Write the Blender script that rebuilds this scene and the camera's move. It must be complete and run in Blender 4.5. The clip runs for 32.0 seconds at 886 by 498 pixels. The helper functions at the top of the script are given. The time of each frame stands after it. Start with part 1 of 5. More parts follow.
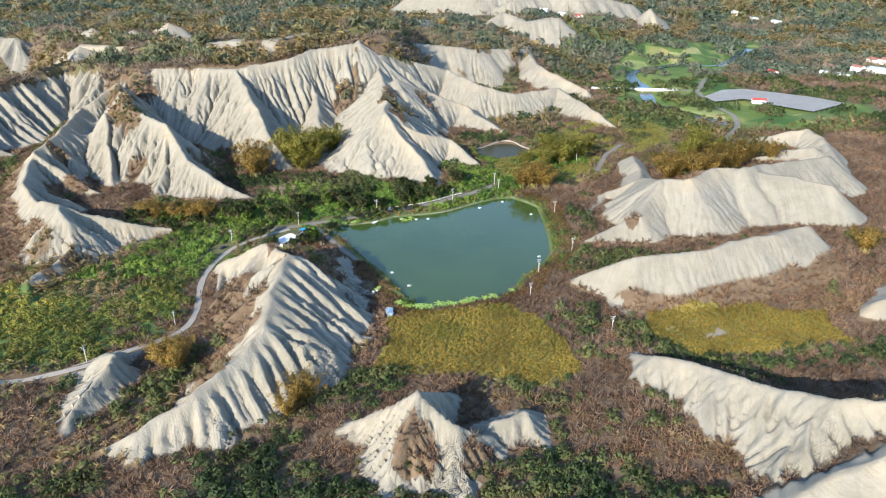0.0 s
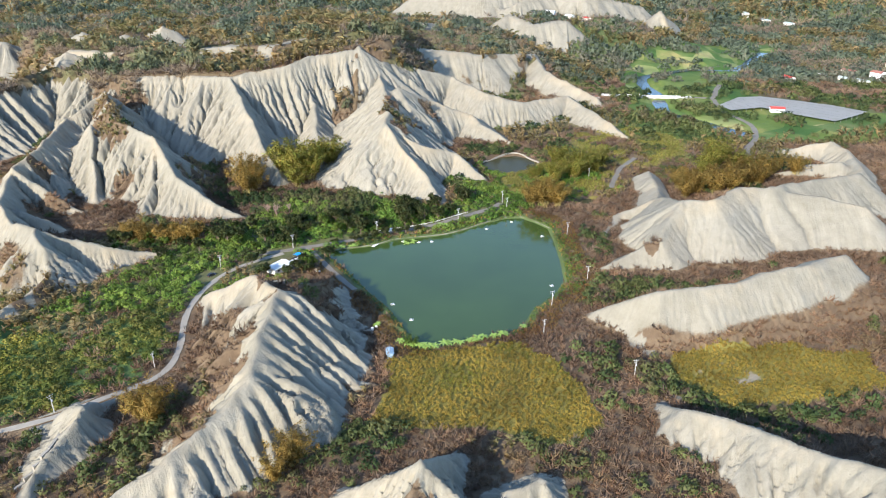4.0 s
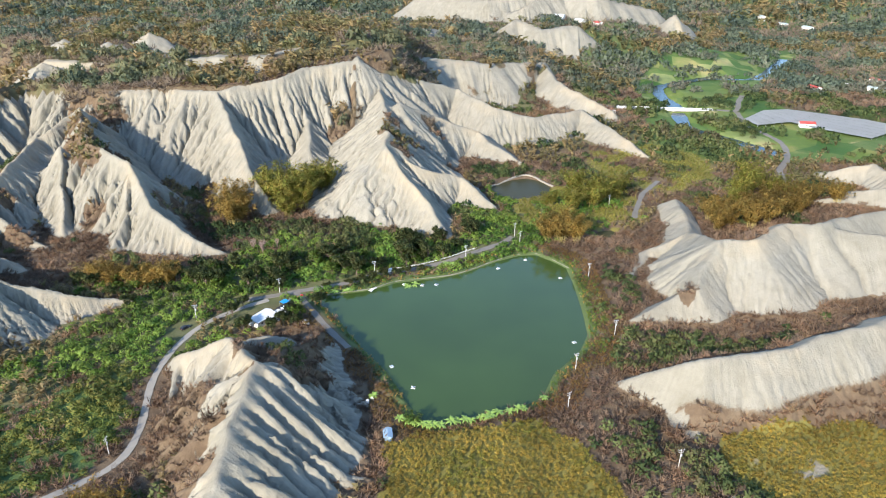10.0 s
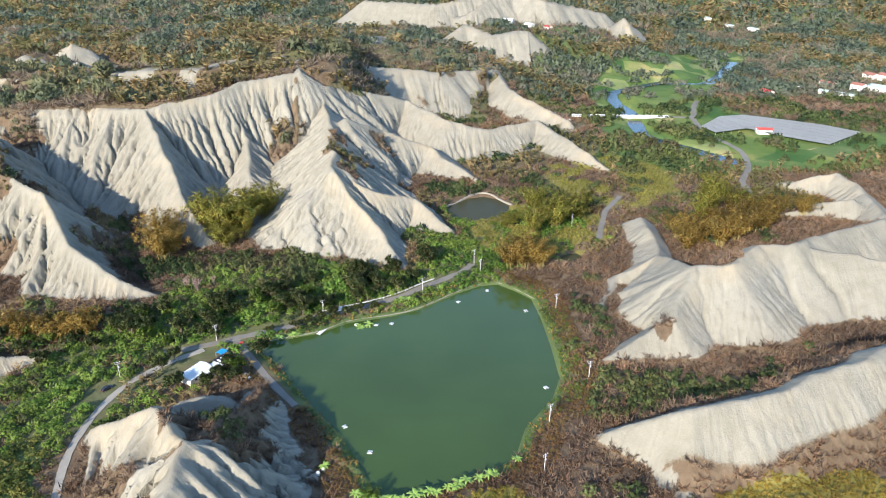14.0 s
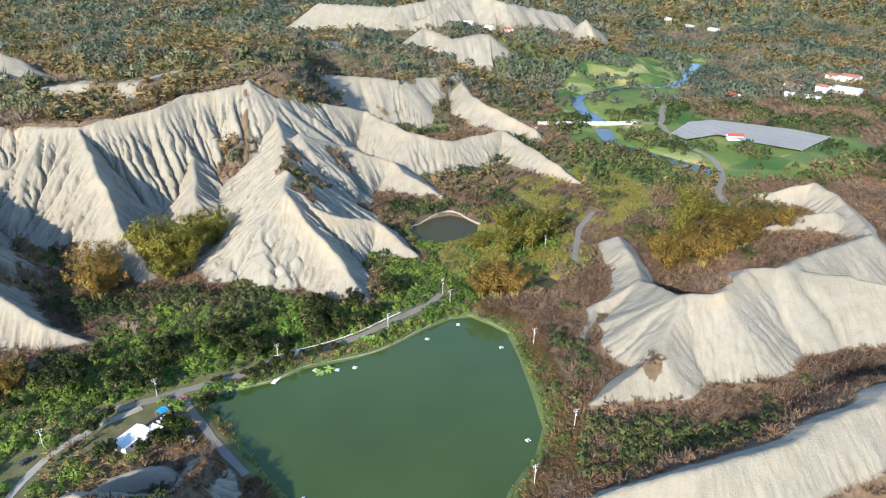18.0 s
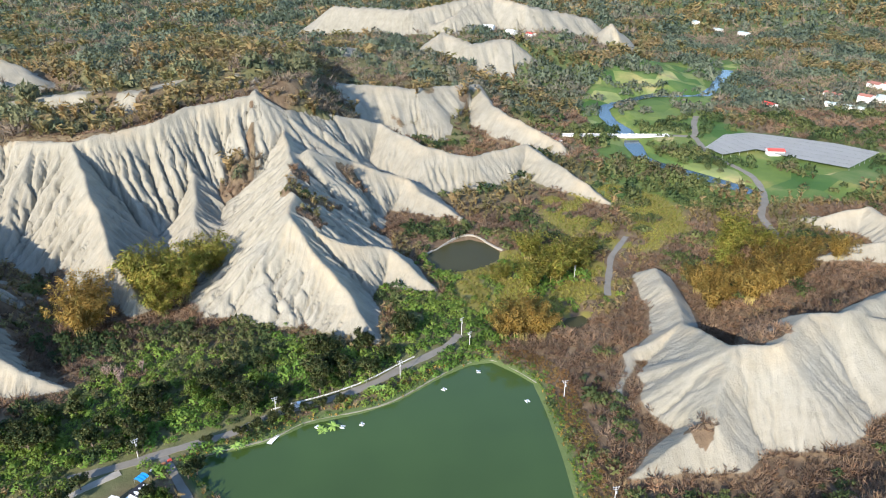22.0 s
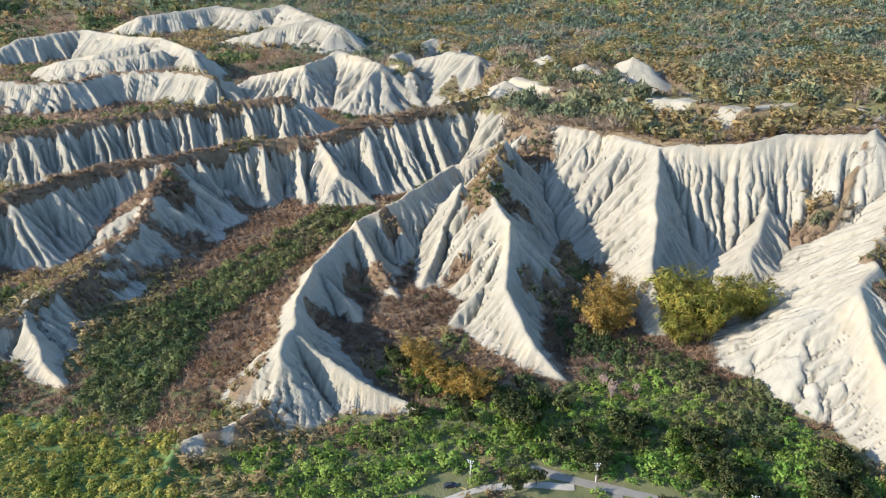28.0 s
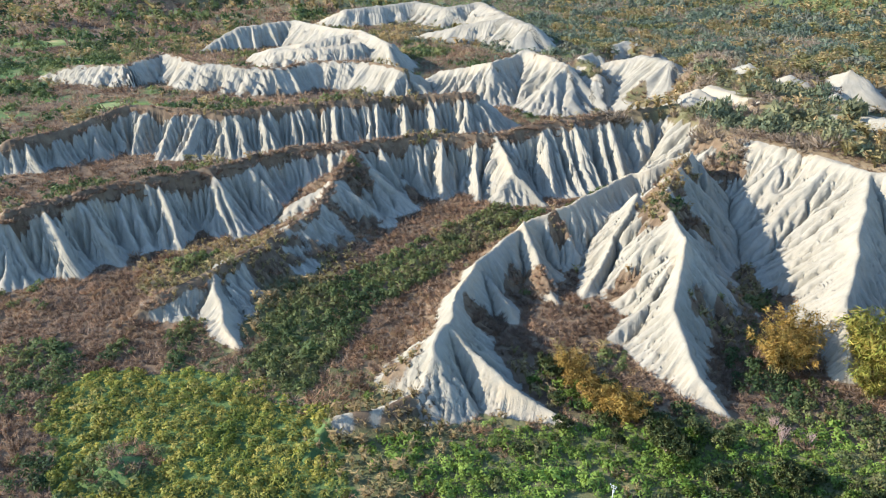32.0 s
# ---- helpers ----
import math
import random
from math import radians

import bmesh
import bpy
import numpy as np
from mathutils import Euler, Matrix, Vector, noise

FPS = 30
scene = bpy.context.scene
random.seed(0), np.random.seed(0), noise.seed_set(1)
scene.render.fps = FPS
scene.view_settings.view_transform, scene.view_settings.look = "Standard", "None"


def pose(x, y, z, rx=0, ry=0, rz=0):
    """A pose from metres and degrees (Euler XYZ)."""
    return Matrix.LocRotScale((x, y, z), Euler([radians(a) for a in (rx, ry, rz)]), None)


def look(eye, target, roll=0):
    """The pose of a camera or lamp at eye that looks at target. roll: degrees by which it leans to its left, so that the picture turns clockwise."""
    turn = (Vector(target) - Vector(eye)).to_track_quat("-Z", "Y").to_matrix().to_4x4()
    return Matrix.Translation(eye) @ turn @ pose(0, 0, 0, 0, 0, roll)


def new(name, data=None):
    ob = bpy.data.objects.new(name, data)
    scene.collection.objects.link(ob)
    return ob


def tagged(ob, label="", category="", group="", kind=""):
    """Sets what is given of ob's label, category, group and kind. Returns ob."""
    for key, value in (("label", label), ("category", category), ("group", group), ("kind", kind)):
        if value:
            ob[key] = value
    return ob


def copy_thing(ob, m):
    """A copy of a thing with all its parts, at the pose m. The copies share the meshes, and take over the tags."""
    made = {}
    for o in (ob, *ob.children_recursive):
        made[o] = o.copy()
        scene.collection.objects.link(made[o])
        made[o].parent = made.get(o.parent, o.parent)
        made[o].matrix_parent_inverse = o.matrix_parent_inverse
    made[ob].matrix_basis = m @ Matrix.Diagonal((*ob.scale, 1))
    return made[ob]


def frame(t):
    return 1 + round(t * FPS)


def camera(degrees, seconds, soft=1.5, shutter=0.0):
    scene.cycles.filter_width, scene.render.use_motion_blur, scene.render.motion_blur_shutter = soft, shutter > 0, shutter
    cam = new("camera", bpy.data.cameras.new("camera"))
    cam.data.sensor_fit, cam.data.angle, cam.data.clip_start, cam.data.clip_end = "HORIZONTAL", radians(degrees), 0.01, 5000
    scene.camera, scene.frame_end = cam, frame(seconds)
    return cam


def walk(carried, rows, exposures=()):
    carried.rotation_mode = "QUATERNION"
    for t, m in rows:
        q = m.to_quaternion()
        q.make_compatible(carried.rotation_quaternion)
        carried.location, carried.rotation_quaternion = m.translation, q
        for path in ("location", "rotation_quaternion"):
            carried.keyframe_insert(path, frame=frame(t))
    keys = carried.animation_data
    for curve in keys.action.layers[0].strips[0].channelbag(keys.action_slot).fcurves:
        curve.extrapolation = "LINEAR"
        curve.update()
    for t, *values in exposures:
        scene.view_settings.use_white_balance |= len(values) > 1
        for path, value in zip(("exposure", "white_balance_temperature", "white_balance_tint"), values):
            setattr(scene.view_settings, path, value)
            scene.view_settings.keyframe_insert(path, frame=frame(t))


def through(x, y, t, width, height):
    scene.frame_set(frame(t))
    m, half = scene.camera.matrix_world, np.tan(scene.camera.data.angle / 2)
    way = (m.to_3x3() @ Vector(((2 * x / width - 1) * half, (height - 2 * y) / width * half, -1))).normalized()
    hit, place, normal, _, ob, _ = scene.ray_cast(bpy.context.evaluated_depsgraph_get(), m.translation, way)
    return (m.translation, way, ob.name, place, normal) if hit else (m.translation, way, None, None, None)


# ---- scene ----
import itertools

# ---- camera: seconds, place in metres, yaw, pitch, roll in degrees ----
cam = camera(63.28, 32.0, soft=1.1)
PATH = [
    (0, 0.00, 0.00, 165.00, 0.001, -24.926, 0.124),
    (1, -0.16, 7.59, 165.71, 0.074, -24.999, 0.131),
    (2, -0.68, 15.52, 165.99, 0.099, -25.022, 0.165),
    (3, -1.33, 23.78, 166.11, 0.136, -25.034, 0.154),
    (3.5, -1.48, 28.00, 166.19, 0.158, -25.043, 0.171),
    (5.5, -1.48, 43.62, 167.37, 0.320, -25.084, 0.103),
    (6, -1.69, 47.89, 167.41, 0.314, -25.090, 0.122),
    (7, -2.02, 56.32, 167.61, 0.348, -25.107, 0.091),
    (8, -2.81, 64.74, 167.79, 0.323, -25.158, 0.168),
    (9, -3.15, 73.53, 167.78, 0.373, -25.171, 0.187),
    (10, -3.71, 82.48, 167.91, 0.376, -25.205, 0.203),
    (11, -4.35, 91.75, 168.17, 0.370, -25.209, 0.194),
    (12, -4.23, 100.48, 168.09, 0.473, -25.147, 0.126),
    (13, -4.71, 108.73, 168.24, 0.317, -25.139, 0.163),
    (13.5, -4.62, 112.72, 168.55, -0.915, -25.145, 0.224),
    (14, -4.75, 116.64, 168.72, -3.832, -25.123, 0.251),
    (14.5, -5.05, 120.67, 168.80, -6.607, -25.102, 0.280),
    (15, -5.49, 124.59, 168.68, -7.212, -25.078, 0.296),
    (15.5, -5.69, 128.76, 168.61, -7.261, -25.080, 0.330),
    (17.5, -4.18, 145.35, 169.26, -7.140, -25.154, 0.267),
    (18, -4.03, 149.58, 169.30, -7.161, -25.188, 0.303),
    (19, -3.35, 158.33, 169.18, -7.161, -25.217, 0.290),
    (20, -2.64, 167.49, 169.10, -7.139, -25.217, 0.289),
    (20.5, -2.26, 172.30, 169.13, -7.000, -25.235, 0.287),
    (21, -1.88, 177.14, 169.17, -6.540, -25.242, 0.285),
    (22, -0.95, 186.94, 168.66, -5.747, -25.192, 0.217),
    (22.5, -0.85, 191.90, 168.40, -5.235, -25.173, 0.214),
    (23, -1.22, 196.47, 168.65, -1.628, -25.117, 0.120),
    (23.5, -1.24, 199.92, 169.12, 4.049, -25.133, -0.059),
    (24, -1.28, 203.17, 169.28, 9.462, -25.114, -0.161),
    (24.5, -1.26, 205.92, 168.95, 14.749, -24.978, -0.252),
    (25, -1.35, 208.32, 168.43, 20.049, -24.824, -0.337),
    (25.5, -1.20, 210.32, 168.40, 24.950, -24.735, -0.345),
    (26, -1.05, 212.02, 168.39, 28.788, -24.642, -0.353),
    (26.5, -1.17, 213.20, 168.41, 32.109, -24.591, -0.318),
    (28.5, -1.78, 216.82, 168.71, 43.668, -24.627, -0.291),
    (29, -2.06, 217.54, 168.67, 45.886, -24.627, -0.322),
    (30, -2.79, 218.71, 168.73, 50.230, -24.677, -0.262),
    (30.5, -2.87, 219.30, 168.64, 51.800, -24.720, -0.275),
    (31, -2.94, 219.82, 168.56, 52.028, -24.658, -0.289),
    (31.5, -3.20, 220.16, 168.38, 53.640, -24.640, -0.285),
    (32, -3.43, 220.46, 168.19, 55.886, -24.620, -0.281),
]
walk(cam, [(t, pose(x, y, z, 90 + pitch, 0, yaw) @ pose(0, 0, 0, 0, 0, roll)) for t, x, y, z, yaw, pitch, roll in PATH], [(0, 1.28, 6200, 14), (22, 1.30, 6200, 14), (27, 1.40, 6200, 14), (32, 1.60, 6080, 14)])

# ---- light ----
SUN = Vector((-0.50, -0.81, 0.44)).normalized()
world = bpy.data.worlds.new("sky")
scene.world = world
world.use_nodes = True
sky = world.node_tree.nodes.new("ShaderNodeTexSky")
sky.sky_type, sky.sun_disc = "NISHITA", False
sky.sun_elevation, sky.sun_rotation = math.asin(SUN.z), math.atan2(SUN.x, SUN.y)
sky.air_density, sky.dust_density, sky.ozone_density = 1.2, 0.4, 4.0
world.node_tree.links.new(sky.outputs[0], world.node_tree.nodes["Background"].inputs[0])
world.node_tree.nodes["Background"].inputs[1].default_value = 0.15
sun = new("sun", bpy.data.lights.new("sun", "SUN"))
sun.data.energy, sun.data.angle, sun.data.color = 4.0, radians(0.6), (1.0, 0.90, 0.735)
sun.matrix_world = look(SUN * 500, (0, 0, 0))


# ---- materials ----
def material(name, rough=0.9, metal=0.0):
    m = bpy.data.materials.new(name)
    m.use_nodes = True
    b = m.node_tree.nodes["Principled BSDF"]
    b.inputs["Roughness"].default_value, b.inputs["Metallic"].default_value = rough, metal
    b.inputs["Specular IOR Level"].default_value = 0.25
    return m, m.node_tree.nodes, m.node_tree.links, b


def ramp(nodes, *stops):
    r = nodes.new("ShaderNodeValToRGB")
    while len(r.color_ramp.elements) < len(stops):
        r.color_ramp.elements.new(0.5)
    for e, (p, c) in zip(r.color_ramp.elements, stops):
        e.position, e.color = p, (*c, 1)
    return r


def noise_tex(nodes, links, scale, detail=5, rough=0.6, vector=None):
    n = nodes.new("ShaderNodeTexNoise")
    n.inputs["Scale"].default_value, n.inputs["Detail"].default_value, n.inputs["Roughness"].default_value = scale, detail, rough
    if vector is None:
        vector = nodes.new("ShaderNodeTexCoord").outputs["Object"]
    links.new(vector, n.inputs["Vector"])
    return n


def mix(nodes, links, fac, a, b, mode="MIX"):
    m = nodes.new("ShaderNodeMix")
    m.data_type, m.blend_type = "RGBA", mode
    for slot, v in ((0, fac), (6, a), (7, b)):
        if isinstance(v, (int, float)):
            m.inputs[slot].default_value = v
        elif isinstance(v, tuple):
            m.inputs[slot].default_value = (*v, 1)
        else:
            links.new(v, m.inputs[slot])
    return m.outputs[2]


def plain(name, colour, rough=0.8, metal=0.0, vary=0.25, scale=1.5, bump=0.0):
    """A surface of one paint or stuff, worn at two scales."""
    m, nodes, links, b = material(name, rough, metal)
    n1, n2 = noise_tex(nodes, links, scale), noise_tex(nodes, links, scale * 9)
    dark = tuple(c * (1 - vary) for c in colour)
    light = tuple(min(1.0, c * (1 + vary * 0.6)) for c in colour)
    c1 = ramp(nodes, (0.3, dark), (0.7, light))
    links.new(n1.outputs[0], c1.inputs[0])
    c2 = mix(nodes, links, n2.outputs[0], c1.outputs[0], colour)
    links.new(c2, b.inputs["Base Color"])
    if bump:
        k = nodes.new("ShaderNodeBump")
        k.inputs["Distance"].default_value = bump
        links.new(n2.outputs[0], k.inputs["Height"])
        links.new(k.outputs[0], b.inputs["Normal"])
    return m


def foliage(name, *colours, through=0.38):
    """Leaves whose colour varies from clump to clump."""
    m, nodes, links, b = material(name, 0.75)
    geo, tint = nodes.new("ShaderNodeNewGeometry"), nodes.new("ShaderNodeAttribute")
    tint.attribute_name = "tint"
    r = ramp(nodes, *[(i / max(1, len(colours) - 1), c) for i, c in enumerate(colours)])
    links.new(tint.outputs["Fac"], r.inputs[0])
    n = noise_tex(nodes, links, 0.05, 3, 0.5, geo.outputs["Position"])
    shade = ramp(nodes, (0.3, (0.62, 0.62, 0.62)), (0.7, (1.25, 1.25, 1.25)))
    links.new(n.outputs[0], shade.inputs[0])
    c = mix(nodes, links, 1.0, r.outputs[0], shade.outputs[0], "MULTIPLY")
    links.new(c, b.inputs["Base Color"])
    t = nodes.new("ShaderNodeBsdfTranslucent")
    links.new(c, t.inputs[0])
    s = nodes.new("ShaderNodeMixShader")
    s.inputs[0].default_value = through
    links.new(b.outputs[0], s.inputs[1])
    links.new(t.outputs[0], s.inputs[2])
    links.new(s.outputs[0], nodes["Material Output"].inputs[0])
    return m


def ground_material():
    m, nodes, links, b = material("badland", 0.95)
    b.inputs["Specular IOR Level"].default_value = 0.1
    pos = nodes.new("ShaderNodeTexCoord").outputs["Object"]
    bare, field = nodes.new("ShaderNodeAttribute"), nodes.new("ShaderNodeAttribute")
    bare.attribute_name, field.attribute_name = "bare", "field"
    big, mid, fine = (noise_tex(nodes, links, s, 6, 0.65, pos) for s in (0.02, 0.15, 1.1))
    clay = ramp(nodes, (0.25, (0.226, 0.209, 0.158)), (0.5, (0.265, 0.247, 0.194)), (0.8, (0.292, 0.275, 0.222)))
    links.new(big.outputs[0], clay.inputs[0])
    grain = ramp(nodes, (0.25, (0.78, 0.76, 0.72)), (0.6, (1.03, 1.03, 1.03)))
    links.new(mid.outputs[0], grain.inputs[0])
    white = mix(nodes, links, 0.8, clay.outputs[0], grain.outputs[0], "MULTIPLY")
    rill, down = nodes.new("ShaderNodeAttribute"), nodes.new("ShaderNodeAttribute")
    rill.attribute_name, down.attribute_name = "rill", "down"
    both, slow = nodes.new("ShaderNodeCombineXYZ"), nodes.new("ShaderNodeMath")
    slow.operation = "MULTIPLY"
    slow.inputs[1].default_value = 0.07
    links.new(down.outputs["Fac"], slow.inputs[0])
    links.new(rill.outputs["Fac"], both.inputs[0])
    links.new(slow.outputs[0], both.inputs[1])
    streak = noise_tex(nodes, links, 0.6, 4, 0.6, both.outputs[0])
    wash = ramp(nodes, (0.3, (0.80, 0.79, 0.77)), (0.55, (1.0, 1.0, 1.0)))
    links.new(streak.outputs[0], wash.inputs[0])
    white = mix(nodes, links, 0.5, white, wash.outputs[0], "MULTIPLY")
    # a band of ochre soil along the crests
    top, band = nodes.new("ShaderNodeMapRange"), nodes.new("ShaderNodeMath")
    top.inputs[1].default_value, top.inputs[2].default_value, top.inputs[3].default_value, top.inputs[4].default_value = 1.0, 9.0, 1.0, 0.0
    links.new(down.outputs["Fac"], top.inputs[0])
    patch = ramp(nodes, (0.48, (0, 0, 0)), (0.62, (0.38, 0.38, 0.38)))
    links.new(big.outputs[0], patch.inputs[0])
    band.operation = "MULTIPLY"
    links.new(top.outputs[0], band.inputs[0])
    links.new(patch.outputs[0], band.inputs[1])
    white = mix(nodes, links, band.outputs[0], white, (0.42, 0.325, 0.19))
    soil = ramp(nodes, (0.3, (0.092, 0.064, 0.041)), (0.5, (0.135, 0.096, 0.060)), (0.75, (0.195, 0.148, 0.092)))
    links.new(mid.outputs[0], soil.inputs[0])
    grass = ramp(nodes, (0.3, (0.05, 0.10, 0.032)), (0.55, (0.085, 0.14, 0.042)), (0.8, (0.19, 0.19, 0.08)))
    links.new(big.outputs[0], grass.inputs[0])
    plots = nodes.new("ShaderNodeTexVoronoi")
    plots.inputs["Scale"].default_value = 0.034
    links.new(pos, plots.inputs["Vector"])
    crop = ramp(nodes, (0.0, (0.5, 0.75, 0.55)), (0.3, (1.0, 1.0, 1.0)), (0.6, (1.5, 1.25, 1.0)), (0.85, (2.6, 1.75, 2.2)))
    links.new(plots.outputs["Color"], crop.inputs[0])
    tilled = nodes.new("ShaderNodeMapRange")
    tilled.inputs[1].default_value, tilled.inputs[2].default_value = 0.92, 1.0
    links.new(field.outputs["Fac"], tilled.inputs[0])
    grass_out = mix(nodes, links, tilled.outputs[0], grass.outputs[0], crop.outputs[0], "MULTIPLY")
    low = mix(nodes, links, field.outputs["Fac"], soil.outputs[0], grass_out)
    marsh = nodes.new("ShaderNodeAttribute")
    marsh.attribute_name = "marsh"
    low = mix(nodes, links, marsh.outputs["Fac"], low, (0.19, 0.165, 0.045))
    # the edge between clay and scrub is frayed
    add = nodes.new("ShaderNodeMath")
    add.operation = "MULTIPLY_ADD"
    links.new(fine.outputs[0], add.inputs[0])
    add.inputs[1].default_value = 0.7
    links.new(bare.outputs["Fac"], add.inputs[2])
    edge = nodes.new("ShaderNodeMapRange")
    edge.inputs[1].default_value, edge.inputs[2].default_value = 0.72, 0.98
    links.new(add.outputs[0], edge.inputs[0])
    links.new(mix(nodes, links, edge.outputs[0], low, white), b.inputs["Base Color"])
    k = nodes.new("ShaderNodeBump")
    k.inputs["Strength"].default_value, k.inputs["Distance"].default_value = 0.6, 0.5
    links.new(fine.outputs[0], k.inputs["Height"])
    k2 = nodes.new("ShaderNodeBump")
    k2.inputs["Strength"].default_value, k2.inputs["Distance"].default_value = 0.35, 0.8
    links.new(mix(nodes, links, edge.outputs[0], (0.5, 0.5, 0.5), streak.outputs[0]), k2.inputs["Height"])
    links.new(k.outputs[0], k2.inputs["Normal"])
    # flutes with sharp edges that run down the flanks
    def calc(how, a, c):
        q = nodes.new("ShaderNodeMath")
        q.operation = how
        for slot, v in ((0, a), (1, c)):
            if isinstance(v, (int, float)):
                q.inputs[slot].default_value = v
            else:
                links.new(v, q.inputs[slot])
        return q.outputs[0]
    flute = nodes.new("ShaderNodeAttribute")
    flute.attribute_name = "flute"
    sway = noise_tex(nodes, links, 0.11, 2, 0.5, both.outputs[0])
    way = calc("MULTIPLY_ADD", sway.outputs[0], 9.0)
    links.new(rill.outputs["Fac"], way.node.inputs[2])
    height = calc("ADD", calc("PINGPONG", way, 2.7), calc("MULTIPLY", calc("PINGPONG", calc("MULTIPLY", way, 1.37), 1.1), 0.6))
    deep = calc("MULTIPLY", calc("MULTIPLY", flute.outputs["Fac"], edge.outputs[0]), calc("MINIMUM", calc("MULTIPLY", down.outputs["Fac"], 0.12), 1.0))
    k3 = nodes.new("ShaderNodeBump")
    k3.inputs["Strength"].default_value, k3.inputs["Distance"].default_value = 0.7, 0.32
    links.new(calc("MULTIPLY", height, deep), k3.inputs["Height"])
    links.new(k2.outputs[0], k3.inputs["Normal"])
    links.new(k3.outputs[0], b.inputs["Normal"])
    return m


def water_material(name, colour, rough=0.08, gloss=0.35):
    m, nodes, links, b = material(name, rough)
    b.inputs["Specular IOR Level"].default_value = gloss
    n = noise_tex(nodes, links, 0.012, 3)
    c = ramp(nodes, (0.3, tuple(v * 0.85 for v in colour)), (0.7, tuple(v * 1.15 for v in colour)))
    links.new(n.outputs[0], c.inputs[0])
    links.new(c.outputs[0], b.inputs["Base Color"])
    w = noise_tex(nodes, links, 0.9, 4)
    k = nodes.new("ShaderNodeBump")
    k.inputs["Strength"].default_value, k.inputs["Distance"].default_value = 0.12, 0.1
    links.new(w.outputs[0], k.inputs["Height"])
    links.new(k.outputs[0], b.inputs["Normal"])
    return m


GROUND = ground_material()
WATER = water_material("pond_water", (0.040, 0.070, 0.016))
MUDDY = water_material("muddy_water", (0.045, 0.042, 0.016), 0.3, 0.05)
RIVER = water_material("river_water", (0.03, 0.055, 0.065), 0.2, 0.2)


# ---- terrain: ridges of eroded clay over a valley floor ----
def hash2(ix, iy, seed):
    h = (ix.astype(np.int64) * 374761393 + iy.astype(np.int64) * 668265263 + seed * 974634777) & 0xFFFFFFFF
    h = ((h ^ (h >> 13)) * 1274126177) & 0xFFFFFFFF
    return ((h ^ (h >> 16)) & 0xFFFF) / 65535.0


def value(x, y, seed=0):
    """Smooth noise from 0 to 1 with cells one unit wide."""
    x, y = np.asarray(x, float), np.asarray(y, float)
    ix, iy = np.floor(x), np.floor(y)
    u, v = x - ix, y - iy
    u, v = u * u * (3 - 2 * u), v * v * (3 - 2 * v)
    a = hash2(ix, iy, seed) * (1 - u) + hash2(ix + 1, iy, seed) * u
    b = hash2(ix, iy + 1, seed) * (1 - u) + hash2(ix + 1, iy + 1, seed) * u
    return a * (1 - v) + b * v


def fractal(x, y, seed=0):
    return (value(x, y, seed) + 0.5 * value(2.1 * x, 2.1 * y, seed + 1) + 0.25 * value(4.3 * x, 4.3 * y, seed + 2)) / 1.75


def step(a, b, x):
    t = np.clip((x - a) / (b - a), 0, 1)
    return t * t * (3 - 2 * t)


def axis(lo, hi, grow, most, *bands):
    """Grid lines: even within each band (start, end, cell), wider and wider beyond them towards lo and hi."""
    mid = [p for start, end, cell in bands for p in np.arange(start, end, cell)]
    for sign, end, w in ((1, hi, bands[-1][2]), (-1, lo, bands[0][2])):
        p = mid[-1] if sign > 0 else mid[0]
        while (end - p) * sign > 0:
            w = w * grow if abs(p) > 1200 else min(w * grow, most)
            p += sign * w
            mid = mid + [p] if sign > 0 else [p] + mid
    return np.array(mid)


GX = axis(-4500, 4500, 1.09, 12.0, (-1150, -640, 4.6), (-640, -300, 1.8), (-300, 170, 0.95), (170, 290, 1.9))
GY = axis(-4000, 4800, 1.09, 11.0, (165, 600, 0.95), (600, 690, 1.7), (690, 830, 3.2), (830, 930, 7.0), (930, 1170, 6.0))
X, Y = np.meshgrid(GX, GY)


def line_field(pts, x, y):
    """Distance from a polyline, the way along it, the side, and the line's third value there."""
    best, other = np.full(x.shape, 1e9), np.full(x.shape, 1e9)
    fx, fy = np.full(x.shape, 1e9), np.full(x.shape, 1e9)
    along, side, val = np.zeros(x.shape), np.zeros(x.shape), np.zeros(x.shape)
    s = 0.0
    for p, q in zip(pts[:-1], pts[1:]):
        ux, uy = q[0] - p[0], q[1] - p[1]
        n = math.hypot(ux, uy)
        ux, uy = ux / n, uy / n
        a = (x - p[0]) * ux + (y - p[1]) * uy
        c = (y - p[1]) * ux - (x - p[0]) * uy
        t = np.clip(a, 0, n)
        d = np.hypot(a - t, c)
        m = d < best
        gx, gy = p[0] + ux * t, p[1] + uy * t
        apart = np.hypot(gx - fx, gy - fy) > 4
        other = np.where(apart, np.minimum(other, np.maximum(d, best)), other)
        fx, fy = np.where(m, gx, fx), np.where(m, gy, fy)
        best = np.where(m, d, best)
        along = np.where(m, s + t + 9 * np.arctan2(a - t, np.abs(c) + 1e-6), along)
        side = np.where(m, np.sign(c), side)
        if len(p) > 2:
            val = np.where(m, p[2] + (q[2] - p[2]) * t / n, val)
        s += n
    line_field.gap = other - best
    return best, along, side, val


def reach_of(pts, far):
    """The part of the grid that lies near a line."""
    i0, i1 = np.searchsorted(GX, [min(p[0] for p in pts) - far, max(p[0] for p in pts) + far])
    j0, j1 = np.searchsorted(GY, [min(p[1] for p in pts) - far, max(p[1] for p in pts) + far])
    return slice(j0, j1), slice(i0, i1)


def away(pts, far):
    """Distance from a line over the whole grid, exact within far."""
    out = np.full(X.shape, 1e6)
    w = reach_of(pts, far)
    out[w] = line_field(pts, X[w], Y[w])[0]
    return out


